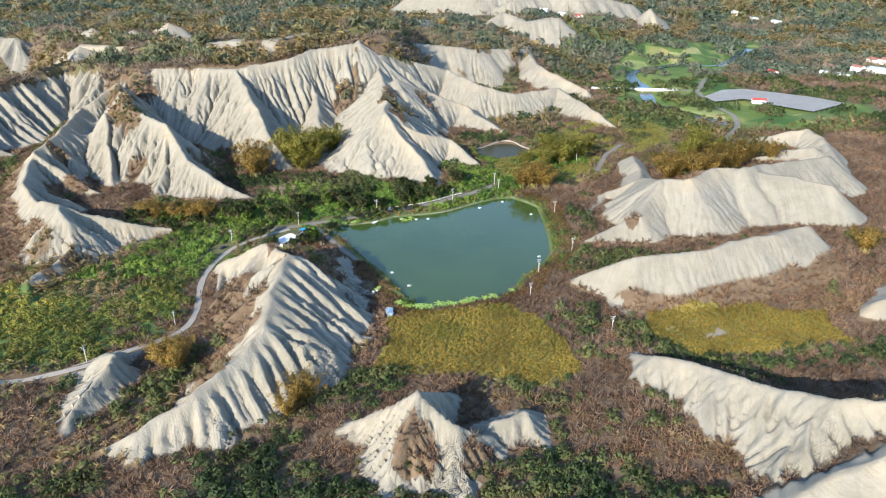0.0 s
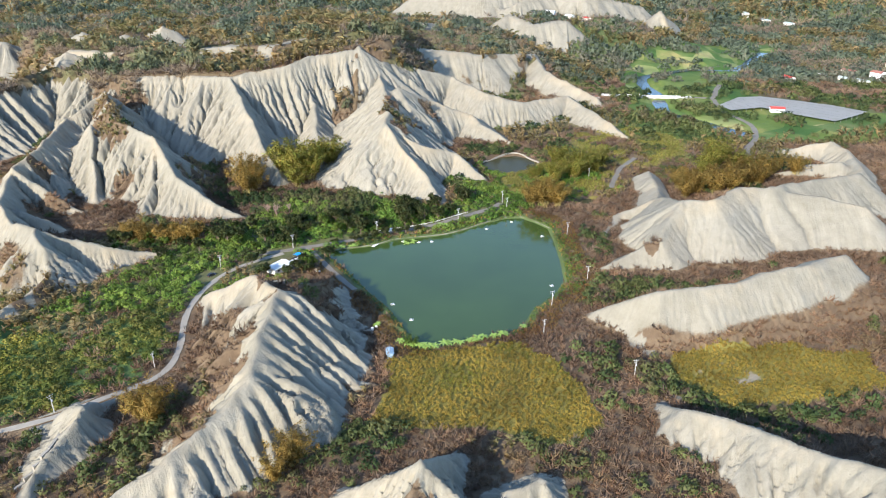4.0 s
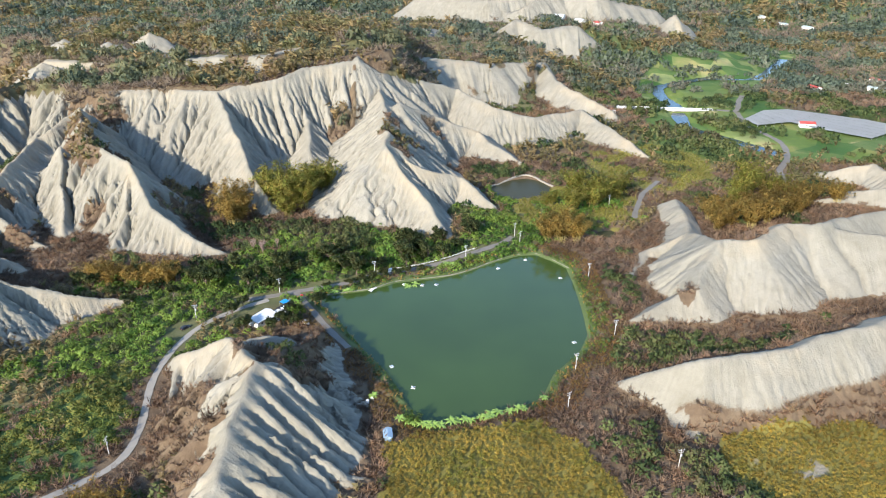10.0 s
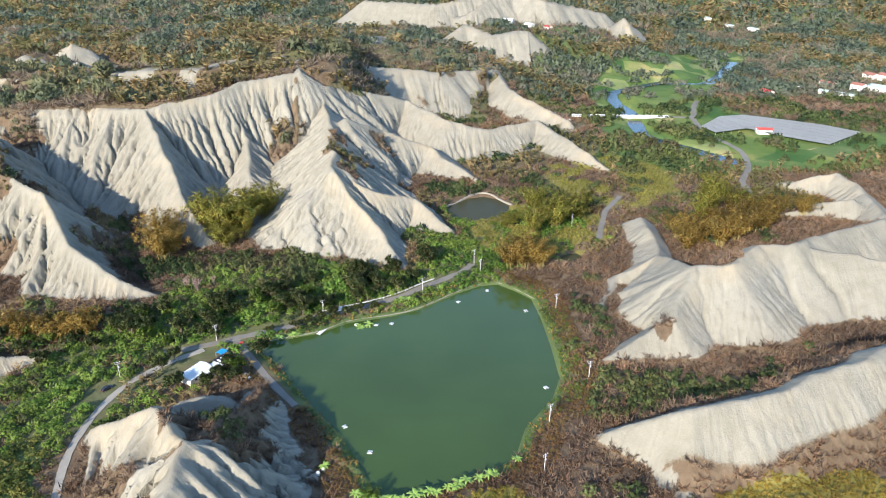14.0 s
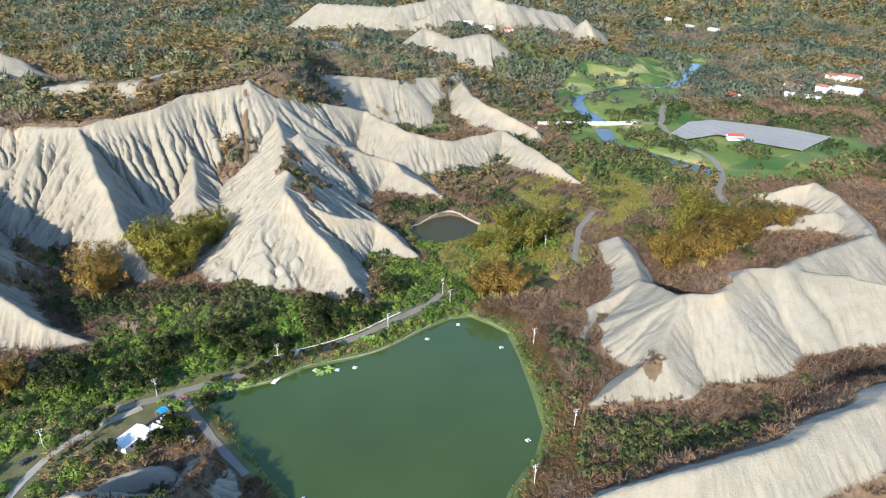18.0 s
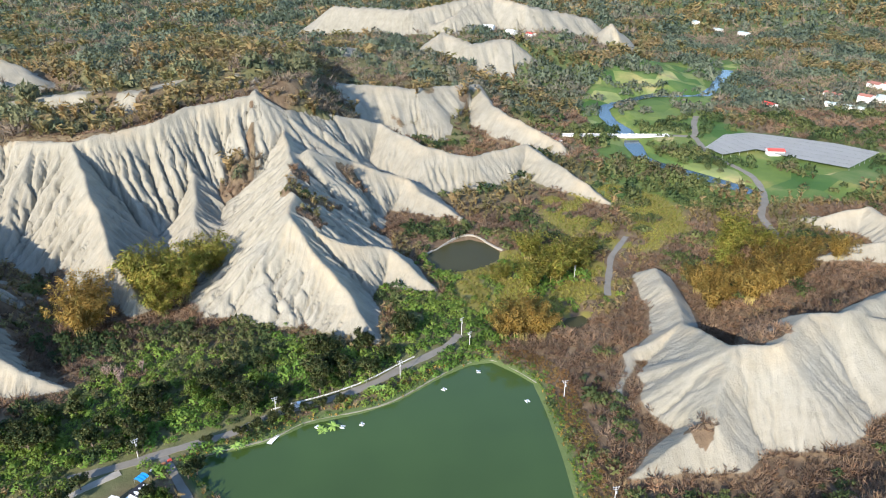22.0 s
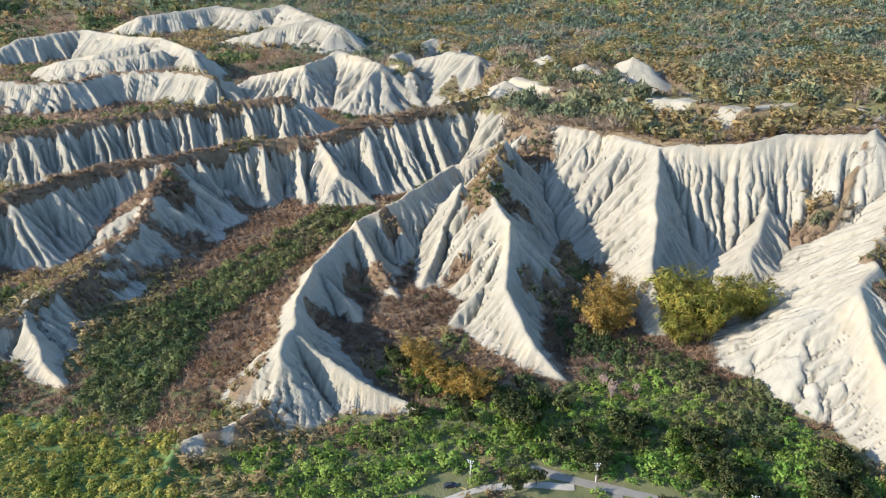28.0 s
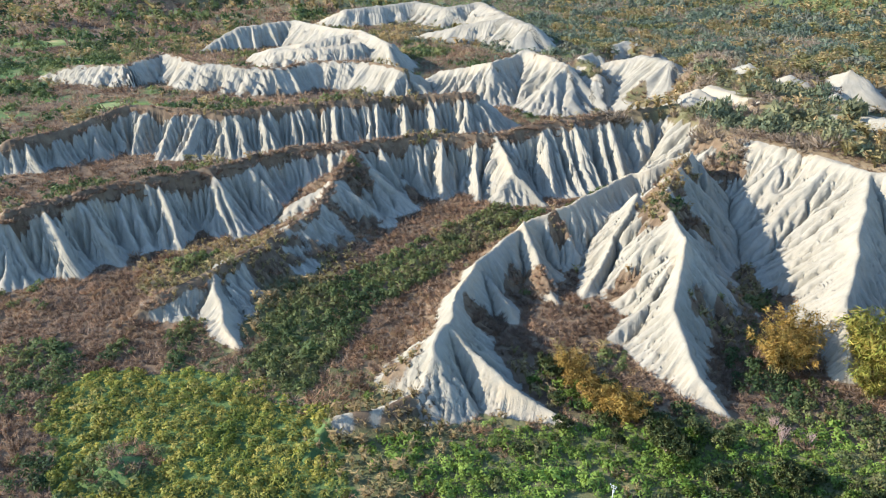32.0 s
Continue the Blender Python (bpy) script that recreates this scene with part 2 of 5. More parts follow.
def within(poly):
    out = np.zeros(X.shape, bool)
    w = reach_of(poly, 2)
    out[w] = inside(poly, X[w], Y[w])
    return out


def inside(poly, x, y):
    r = np.zeros(x.shape, bool)
    for (x0, y0), (x1, y1) in zip(poly, poly[1:] + poly[:1]):
        r ^= ((y0 > y) != (y1 > y)) & (x < (x1 - x0) * (y - y0) / (y1 - y0 + 1e-9) + x0)
    return r


LAKE = [(-65, 379), (-61, 385), (-41, 391), (-29, 399), (-8, 404), (5, 410), (23, 424), (35, 431), (44, 432), (52, 424), (58, 416), (59, 396), (59, 379), (58, 352), (52, 338), (39, 322), (33, 307), (23, 300), (10, 296), (-6, 289), (-13, 290), (-19, 304), (-27, 322), (-40, 341), (-55, 367)]
POOL = [(26, 537), (30, 544), (42, 551), (51, 554), (60, 548), (65, 537), (63, 528), (56, 521), (44, 516), (33, 516), (27, 524)]
POND = [(79, 459), (84, 465), (92, 467), (95, 461), (86, 454)]
STREAM = [(420, 1010, 8), (338, 890, 9), (285, 893, 8), (222, 850, 8), (211, 806, 9), (213, 758, 9), (206, 724, 8), (204, 686, 8), (235, 640, 8), (250, 615, 7)]


def basin(z, poly, depth, bank):
    """Sinks the ground inside an outline and levels its rim."""
    d = away(poly + poly[:1], 14)
    sd = np.where(within(poly), -d, d)
    level = np.where(sd < 0, np.maximum(-depth, 0.5 * sd), bank * step(0, 2.5, sd))
    return np.where(sd < 0, level, level + (z - level) * step(2.0, 10.0, sd))


FAR = np.hypot(X, Y - 200)
FLOOR = 1.2 + 2.2 * (fractal(X / 45, Y / 45, 3) - 0.4) + 0.5 * value(X / 6, Y / 6, 9)
HILLS = step(0.35, 0.8, fractal(X / 330 + 4, Y / 330, 12)) * 60 * step(1150, 1700, FAR) + 10 * step(700, 1100, Y) * step(200, -100, X)
HILLS = HILLS + 150 * step(1900, 4200, FAR)
FLOOR = FLOOR + HILLS + 12 * step(1000, 1700, Y)
FLOOR = basin(FLOOR, LAKE, 3.0, 0.9)

H = FLOOR.copy()
RISE = np.zeros(X.shape)
BARE = np.zeros(X.shape)
SOFT = np.zeros(X.shape)
RILL, DOWN, FLUTE = np.zeros(X.shape), np.zeros(X.shape), np.zeros(X.shape)
count = 0


def ridge(*pts, slope=0.78, flat=0.0, left=999.0, right=999.0, cap=0.0, bare=1.0, gully=1.0, west=None, sharp=1.2, skew=None, flute=1.0):
    """Raises a ridge along its crest. left, right: how far down each flank the clay lies bare; cap: scrub along the crest."""
    global count
    count += 1
    w = reach_of(pts, max(p[2] for p in pts) / slope * 1.25 + flat + 12)
    x, y = X[w], Y[w]
    wx, wy = x + 3 * (value(x / 14, y / 14, 21) - 0.5), y + 3 * (value(x / 14, y / 14, 22) - 0.5)
    d, s, side, z = line_field(pts, wx, wy)
    calm = step(0.0, 4.5, line_field.gap)
    sl = slope if west is None else np.where(side > 0, west, slope)
    d = np.sqrt(d * d + 0.8) - 0.894
    e = np.maximum(d - flat, 0)
    k = s + side * 57.3 + 131.7 * count
    # gullies leave the crest aslant, the more the steeper the crest itself falls
    legs = np.array([math.dist(p[:2], q[:2]) for p, q in zip(pts[:-1], pts[1:])])
    fall_off = np.array([(q[2] - p[2]) / n for p, q, n in zip(pts[:-1], pts[1:], legs)])
    lean = np.interp(s, np.cumsum(legs) - legs / 2, fall_off)
    slant = np.clip(lean / sl, -0.85, 0.85) * e if skew is None else skew * e
    u = k + slant

    def furrow(period, seed, power, wander):
        """V-shaped gullies with sharp ribs between them, each of its own depth: 0 on a rib, 1 in the bed."""
        ph = u / period + wander * value(u / (2.3 * period), e / (9.0 * period) + count, seed) + 0.05 * value(x / 6, y / 6, seed + 1)
        bed = np.floor(ph + 0.5)
        return (0.35 + 0.95 * hash2(bed, 0 * bed + count, seed)) * (1 - 2 * np.abs(ph - bed)) ** power

    start = 1.5 + 8.0 * value(u / 6.0, 0 * u, 37)
    fall = step(0.15 * start, 0.15 * start + 8.0, e) * calm
    fine = step(0.8 * start, 0.8 * start + 5.0, e) * calm
    rough = 0.22 if skew is None else 1.0
    rough = np.maximum(rough, np.maximum(step(-600, -650, x), step(690, 720, y)))
    deep = furrow(26.0, 29, 1.0, 0.8) * (3.4 + 0.125 * z) * step(1, 18, e) * calm
    mid = furrow(8.6 if skew is None else 6.6, 31, sharp, 0.4) * (2.3 + 0.060 * z) * fall * rough
    small = furrow(4.1, 35, 1.0, 0.4) * 1.25 * fine * rough
    h0 = z - sl * e * (1 - 0.0014 * e)
    h = h0 - gully * (deep + mid + small) + gully * (0.42 * (3.4 + 0.125 * z) * step(1, 18, e) + 0.34 * (2.3 + 0.06 * z) * fall * rough) * calm
    h = h + 0.6 * (fractal(x / 17, y / 17, 41) - 0.5) * step(0, 5, e) + 1.5 * (value(k / 7, 0 * k, 43) - 0.5) * step(7, 0, d)
    if flat > 20:
        h = h + 15 * (fractal(x / 55, y / 55, 44) - 0.45) * step(2, 25, y - np.interp(x, [-251, -171, -115, -74], [604, 599, 637, 653]))
    up = h > H[w]
    g = step(0.4, 2.6, h - FLOOR[w])
    lim = np.where(side > 0, left, right) * (0.75 + 0.5 * value(k / 13, 0 * k, 51))
    b = g * step(lim + 4, lim - 4, e) * step(cap - 1.5, cap + 1.5, d + 5 * (value(x / 5, y / 5, 52) - 0.5)) if cap else g * step(lim + 4, lim - 4, e)
    b = b * step(bare + 0.12, bare - 0.05, fractal(x / 22 + 7, y / 22, 53)) if bare < 1 else b
    b = b * (lim > 0.5)
    BARE[w] = np.where(up, b, BARE[w])
    RISE[w] = np.where(up, h - FLOOR[w], RISE[w])
    SOFT[w] = np.where(up, gully if skew is None else 0.45, SOFT[w])
    RILL[w] = np.where(up, u, RILL[w])
    DOWN[w] = np.where(up, e, DOWN[w])
    FLUTE[w] = np.where(up, flute * min(1.0, gully) ** 2 * step(0.2, 0.7, calm), FLUTE[w])
    H[w] = np.maximum(H[w], h)


# the great white hill behind the pond, its plateau and spurs
ridge((-420, 860, 45), (-330, 740, 46), (-258, 652, 48), (-210, 652, 50), (-165, 652, 52), (-120, 685, 58), (-90, 702, 62), (-100, 800, 62), slope=1.2, flat=44, left=0, right=0, gully=0.4)
ridge((-450, 960, 40), (-250, 900, 52), (-90, 880, 56), (10, 880, 40), slope=0.4, flat=40, left=0, right=0, gully=0.4)
ridge((-330, 690, 54), (-250, 665, 57), (-196, 676, 61), (-151, 668, 63), (-116, 696, 67), (-87, 712, 69), (-90, 790, 66), slope=1.0, flat=10, left=0, right=12, bare=0.5, gully=0.6)
ridge((-251, 604, 48), (-210, 605, 49), (-171, 599, 50), (-151, 609, 52), (-131, 621, 55), (-115, 637, 59), (-74, 653, 63), left=3, gully=0.6, sharp=1.2, slope=0.88)
ridge((-74, 653, 63), (-60, 656, 46), (-49, 590, 41), (-41, 506, 37), (-28, 489, 24), (-13, 467, 13), (1, 438, 1), gully=0.6)
ridge((-76, 652, 63), (-87, 787, 64), (-49, 750, 50), (-14, 774, 42), (33, 780, 36), (94, 821, 30), (98, 775, 21), (140, 701, 11), left=3, bare=0.75, gully=0.4)
ridge((-58, 651, 52), (-30, 681, 42), (2, 692, 32), (36, 653, 24), (64, 650, 18), (108, 677, 18), (125, 633, 12), (148, 588, 3), left=14, gully=0.4, slope=0.7)
ridge((-40, 598, 42), (-14, 617, 28), (18, 615, 16), (52, 573, 3), gully=0.4, slope=0.62)
ridge((-41, 508, 34), (-19, 510, 22), (5, 514, 15), (27, 489, 3), gully=0.4)
ridge((-171, 599, 50), (-149, 553, 36), (-126, 508, 22), (-111, 486, 8), west=1.05, gully=0.75, sharp=1.1, slope=0.95)
ridge((-125, 635, 56), (-105, 595, 30), (-99, 556, 18), gully=0.6)
ridge((-255, 564, 46), (-220, 500, 41), (-188, 479, 36), (-165, 446, 22), (-138, 429, 11), (-114, 426, 1), gully=0.8, west=1.1, sharp=1.05, slope=1.02)
ridge((-188, 479, 36), (-179, 448, 18), (-183, 426, 4), slope=1.02)
ridge((-220, 500, 41), (-230, 480, 24), (-218, 447, 4), slope=1.02)
ridge((-255, 564, 46), (-273, 535, 33), (-265, 481, 28), (-271, 458, 24), (-254, 411, 18), (-230, 380, 18), (-205, 359, 24), (-198, 346, 22), (-207, 340, 10), (-208, 327, 1), right=7, gully=0.8, sharp=1.05, slope=0.95)
ridge((-205, 359, 24), (-176, 365, 12), (-161, 371, 6), (-141, 379, 1), sharp=1.05, slope=1.02)
ridge((-205, 359, 24), (-186, 347, 8), (-173, 341, 0), sharp=1.05, slope=1.02)
ridge((-254, 411, 18), (-225, 408, 8), (-212, 404, 2), slope=1.02)
ridge((-267, 617, 50), (-336, 647, 48), (-346, 621, 46), (-369, 565, 42), (-385, 522, 35), cap=5, sharp=1.05)
ridge((-385, 522, 35), (-415, 478, 35), (-422, 437, 34), (-439, 396, 34), (-429, 339, 33), (-433, 283, 33), (-419, 228, 33), cap=5, gully=1.8, sharp=1.05)
ridge((-412, 429, 33), (-356, 370, 20), (-341, 341, 18), (-319, 302, 18), (-320, 273, 12), (-315, 254, 3), bare=0.42, cap=2, slope=0.62)
ridge((-385, 522, 35), (-346, 509, 20), (-323, 514, 6), bare=0.6)
ridge((-489, 579, 38), (-523, 518, 36), (-551, 450, 34), (-567, 392, 33), (-629, 333, 34), (-612, 281, 25), (-604, 245, 25), cap=5, gully=1.8, slope=0.85, sharp=1.05)
ridge((-642, 609, 30), (-714, 596, 30), (-749, 558, 28), (-741, 502, 27), (-819, 449, 28), (-906, 435, 28), (-874, 384, 24), (-927, 341, 20), (-960, 310, 8), gully=1.8, slope=0.9, sharp=1.05, cap=2)
ridge((-770, 664, 34), (-864, 677, 38), (-919, 664, 36), (-1046, 661, 34), (-1053, 578, 30), (-1040, 530, 12), gully=1.8, slope=0.9, sharp=1.05)
ridge((-800, 640, 34), (-830, 590, 28), (-880, 560, 24), (-930, 550, 10), gully=1.8, slope=0.9)
ridge((-864, 677, 38), (-900, 610, 24), (-960, 590, 10), gully=1.8, slope=0.9)
ridge((-782, 895, 38), (-848, 909, 42), (-1009, 979, 44), (-1022, 919, 38), (-1116, 924, 40), (-1144, 796, 32), (-1180, 760, 10), gully=1.8)
ridge((-848, 909, 40), (-900, 850, 26), (-960, 820, 8), gully=1.8)
ridge((-515, 835, 45), (-561, 843, 47), (-549, 764, 40), (-500, 740, 30), bare=0.6)
ridge((-453, 787, 46), (-500, 800, 44), (-530, 780, 34), bare=0.6)
ridge((-524, 717, 42), (-597, 729, 44), (-591, 679, 38), (-640, 650, 24), bare=0.75)
ridge((-319, 302, 18), (-287, 294, 8), (-254, 296, 0), bare=0.5)
ridge((-242, 505, 38), (-231, 481, 25), (-218, 459, 8), slope=1.02)
ridge((-267, 451, 26), (-241, 440, 14), (-221, 433, 4), slope=1.02)
ridge((-113, 322, 6), (-88, 314, 22), (-69, 285, 30), (-69, 256, 26), (-68, 238, 22), (-74, 225, 18), (-86, 204, 14), (-100, 191, 9), (-116, 189, 2), right=17, left=37, bare=0.85, gully=1.5, sharp=1.5, skew=-0.45, flute=0.5, west=0.71)
ridge((-69, 285, 30), (-59, 325, 14), (-57, 360, 3), cap=4)
ridge((-125, 233, 14), (-128, 210, 8), (-134, 189, 1), west=1.7, slope=0.6)
ridge((-30, 200, 8), (-8, 193, 25), (3, 187, 17), (16, 191, 8), bare=0.8)
ridge((15, 197, 8), (29, 202, 10), (38, 190, 2), bare=0.8)
ridge((79, 245, 5), (82, 235, 10), (97, 222, 14), (116, 200, 20), (125, 187, 26), (142, 182, 30), left=4, gully=1.2, sharp=3.0, skew=-0.6, flute=0.3)
ridge((97, 157, 12), (113, 159, 20), (131, 162, 28), left=6, sharp=3.0, skew=-0.6, gully=1.2, flute=0.3)
ridge((134, 490, 10), (132, 463, 10), (126, 437, 12), (126, 398, 25), (143, 395, 26), (164, 414, 27), (184, 417, 25), (198, 413, 24), (230, 404, 20), left=8, gully=0.16)
ridge((126, 437, 12), (101, 426, 5), (74, 375, 1), left=6, gully=0.16)
ridge((126, 398, 25), (110, 372, 14), (72, 357, 1), gully=0.16)
ridge((55, 314, 0), (72, 309, 9), (90, 305, 19), (112, 308, 20), (129, 313, 20), (150, 320, 22), (185, 335, 22), left=6, right=12, gully=0.16, slope=0.9, west=0.78)
ridge((248, 565, 2), (261, 550, 9), (285, 549, 14), (285, 517, 12), (274, 477, 10), gully=0.3)
ridge((223, 507, 2), (250, 510, 8), (271, 507, 12), gully=0.3)
ridge((181, 414, 27), (206, 429, 25), (253, 454, 22), left=5, gully=0.2)
ridge((-120, 1010, 34), (60, 1020, 36), (190, 1030, 32), slope=0.3, flat=45, left=0, right=0, gully=0.3)
ridge((-45, 1165, 58), (52, 1100, 60), (152, 1150, 72), (195, 1095, 64), (282, 1130, 44), gully=0.35)
ridge((152, 1140, 74), (93, 1077, 52), (45, 1082, 34), gully=0.35)
ridge((42, 927, 36), (77, 975, 52), (104, 949, 44), (148, 956, 48), (172, 950, 28), gully=0.35)
ridge((271, 1058, 18), (298, 1085, 44), (308, 1055, 16), gully=0.3)
# clay outcrops among the plateau's scrub
for mx, my, mz, r in ((-174, 661, 60, 13), (-206, 645, 57, 11), (-262, 725, 58, 13), (-318, 760, 58, 14), (-372, 785, 56, 15), (-104, 702, 69, 9), (-328, 662, 58, 12), (-276, 751, 55, 12), (-300, 815, 58, 14), (-196, 692, 62, 10), (-24, 868, 58, 13)):
    ridge((mx - r, my + 5, mz - 6), (mx, my, mz), (mx + r * 0.8, my + 3, mz - 5), slope=0.8, bare=0.8, gully=0.35)
# scrubby nose below the white spur, a mound in the thicket, a dune by the reeds
ridge((-198, 346, 20), (-190, 338, 11), (-192, 322, 9), (-198, 305, 7), (-192, 292, 4), (-183, 283, 0), bare=0.36, gully=0.5)
ridge((-234, 232, 2), (-220, 235, 8), (-206, 240, 3), left=0, right=0, gully=0.3, slope=0.6)
ridge((180, 276, 0), (192, 280, 7), (215, 290, 12), (240, 300, 14), gully=0.25, slope=0.6)


def rain(z, weak, rounds, rate, creep):
    """Lets running water cut gullies into the slopes, the deeper the more ground drains through them."""
    cols, rows = slice(*np.searchsorted(GX, [-640, 290])), slice(*np.searchsorted(GY, [166, 720]))
    dx, dy = np.gradient(GX[cols])[None, :], np.gradient(GY[rows])[:, None]
    z, weak, first = z[rows, cols].copy(), weak[rows, cols], z[rows, cols]
    chance = np.random.default_rng(5)
    z += 0.6 * chance.random(z.shape) * (weak > 0)
    ny, nx = z.shape
    here = np.arange(z.size).reshape(z.shape)
    slopes = np.flatnonzero(weak > 0)
    gz = np.hypot(*np.gradient(first)) / (0.5 * (dx + dy))
    source = dx * dy * np.clip(1.6 * gz - 0.15, 0.0, 1.0)
    for _ in range(rounds):
        steep, to, gap = np.zeros(z.shape), here.copy(), np.ones(z.shape)
        around = np.pad(z, 1, mode="edge")
        for dj, di in itertools.product((-1, 0, 1), repeat=2):
            if dj or di:
                dist = np.hypot(dj * dy, di * dx)
                drop = (z - around[1 + dj : 1 + dj + ny, 1 + di : 1 + di + nx]) / dist * (0.72 + 0.56 * chance.random(z.shape))
                drop[0 if dj < 0 else -1 if dj > 0 else slice(0, 0), :] = -1
                drop[:, 0 if di < 0 else -1 if di > 0 else slice(0, 0)] = -1
                m = drop > steep
                steep, to, gap = np.where(m, drop, steep), np.where(m, here + dj * nx + di, to), np.where(m, dist, gap)
        order, into, area = slopes[np.argsort(z.ravel()[slopes])].tolist(), to.ravel().tolist(), source.ravel().tolist()
        for i in reversed(order):
            if into[i] != i:
                area[into[i]] += min(area[i], 420.0)
        cut = (rate * weak * np.sqrt(np.minimum(np.array(area).reshape(z.shape), 420.0)) / gap).ravel().tolist()
        low = z.ravel().tolist()
        for i in order:
            f = cut[i]
            low[i] = (low[i] + f * low[into[i]]) / (1 + f)
        z = np.array(low).reshape(z.shape)
        p = np.pad(z, 1, mode="edge")
        z = z + creep * (weak > 0) * (p[:-2, 1:-1] + p[2:, 1:-1] + p[1:-1, :-2] + p[1:-1, 2:] - 4 * z)
    return rows, cols, z


rows, cols, carved = rain(H, np.clip(SOFT, 0.0, 1.0) * step(0.3, 1.5, RISE), 16, 0.09, 0.009)
RISE[rows, cols] = np.maximum(RISE[rows, cols] + carved - H[rows, cols], 0)
H[rows, cols] = carved


# scrub that has taken hold on the clay
for x, y, r in ((151, 351, 11), (143, 346, 6), (104, 371, 5), (-37, 545, 11), (-33, 522, 9), (-42, 572, 7), (-26, 560, 6), (-15, 600, 8), (5, 640, 7), (-150, 476, 21), (-166, 508, 15), (-138, 452, 12), (-205, 462, 8), (-62, 303, 13), (-74, 310, 10), (-92, 284, 9), (-98, 277, 11), (-82, 263, 9), (-103, 294, 8), (-88, 250, 12), (-94, 240, 12), (-86, 222, 9), (-80, 246, 8), (-222, 501, 13), (-238, 522, 12), (-250, 548, 10), (-262, 470, 6), (-112, 215, 10), (-240, 430, 12), (-225, 392, 10), (-250, 590, 14), (-215, 520, 9), (-300, 560, 10), (60, 690, 9), (85, 735, 12), (30, 720, 10), (150, 660, 6), (0, 560, 5), (148, 408, 5), (-8, 182, 9), (12, 180, 8), (-130, 655, 7)):
    w = reach_of([(x, y)], r * 1.6)
    d = np.hypot(X[w] - x, Y[w] - y) / r + 1.1 * (fractal(X[w] / 5, Y[w] / 5, 95) - 0.5)
    BARE[w] = BARE[w] * step(0.75, 1.1, d)

# pools, stream and tracks cut into the ground
H = basin(H, POOL, 2.0, 0.8)
H = basin(H, POND, 2.0, 0.5)
win = reach_of(STREAM, 40)
d, _, _, w = line_field(STREAM, X[win], Y[win])
H[win] = np.where(d < 40, H[win] + (np.minimum(H[win], -1.8 + 2.2 * step(0.6, 1.3, d / np.maximum(w, 1))) - H[win]) * step(2.2, 1.4, d / np.maximum(w, 1)), H[win])
BARE = BARE * step(1.0, 6.0, away(LAKE + LAKE[:1], 12))


def zat(x, y):
    """The ground's height at places."""
    x, y = np.asarray(x, float), np.asarray(y, float)
    i = np.clip(np.searchsorted(GX, x) - 1, 0, len(GX) - 2)
    j = np.clip(np.searchsorted(GY, y) - 1, 0, len(GY) - 2)
    u, v = (x - GX[i]) / (GX[i + 1] - GX[i]), (y - GY[j]) / (GY[j + 1] - GY[j])
    return (H[j, i] * (1 - u) + H[j, i + 1] * u) * (1 - v) + (H[j + 1, i] * (1 - u) + H[j + 1, i + 1] * u) * v


def lookup(f, x, y):
    i = np.clip(np.searchsorted(GX, x) - 1, 0, len(GX) - 2)
    j = np.clip(np.searchsorted(GY, y) - 1, 0, len(GY) - 2)
    return f[j, i]


def curve_through(pts, gap=2.0):
    """Even steps along a smooth curve through the points."""
    p = np.array(pts, float)
    p = np.vstack([2 * p[0] - p[1], p, 2 * p[-1] - p[-2]])
    out = []
    for k in range(1, len(p) - 2):
        n = max(2, int(np.linalg.norm(p[k + 1] - p[k]) / gap))
        for t in np.arange(n) / n:
            a, b, c, d = p[k - 1 : k + 3]
            out.append(0.5 * (2 * b + (c - a) * t + (2 * a - 5 * b + 4 * c - d) * t * t + (3 * b - a - 3 * c + d) * t**3))
    return np.array(out + [p[-2]])


ROADS = []


def grade(name, pts, width):
    """Levels the ground along a road and keeps its line for the paving."""
    line = curve_through(pts)
    z = zat(line[:, 0], line[:, 1])
    k = 9
    z = np.convolve(np.pad(z, k, mode="edge"), np.ones(2 * k + 1) / (2 * k + 1), "valid")
    path3 = [(a, b, c) for (a, b), c in zip(line, z)]
    w = reach_of(path3, 12)
    coarse = path3[:-1:3] + path3[-1:]
    d, _, _, zz = line_field(coarse, X[w], Y[w])
    f = step(width * 0.5 + 4.5, width * 0.5 + 0.8, d)
    H[w] = H[w] + (zz - 0.12 - H[w]) * f
    BARE[w] = BARE[w] * (1 - step(width * 0.5 + 2, width * 0.5, d))
    ROADS.append((name, np.array(path3), width))


grade("lake_road", [(-104, 377), (-86, 383), (-77, 387), (-69, 390), (-55, 395), (-39, 405), (-22, 411), (-6, 419), (7, 429), (17, 436), (27, 444), (33, 452)], 3.5)
grade("field_lane", [(108, 480), (111, 490), (117, 506), (123, 522), (130, 533), (140, 548)], 3.2)
grade("shore_lane", [(-77, 387), (-71, 378), (-64, 366), (-54, 350), (-45, 338)], 2.9)
grade("hill_road", [(-88, 379), (-100, 370), (-112, 356), (-118, 335), (-118, 312), (-112, 284), (-113, 267), (-124, 253), (-141, 238), (-165, 230), (-186, 229)], 2.7)
grade("bridge_road", [(120, 760), (153, 752), (183, 748), (241, 742), (262, 740), (275, 770), (290, 800)], 5.0)
grade("far_road", [(262, 740), (255, 690), (262, 640), (250, 600), (232, 570), (226, 540), (215, 520)], 4.5)

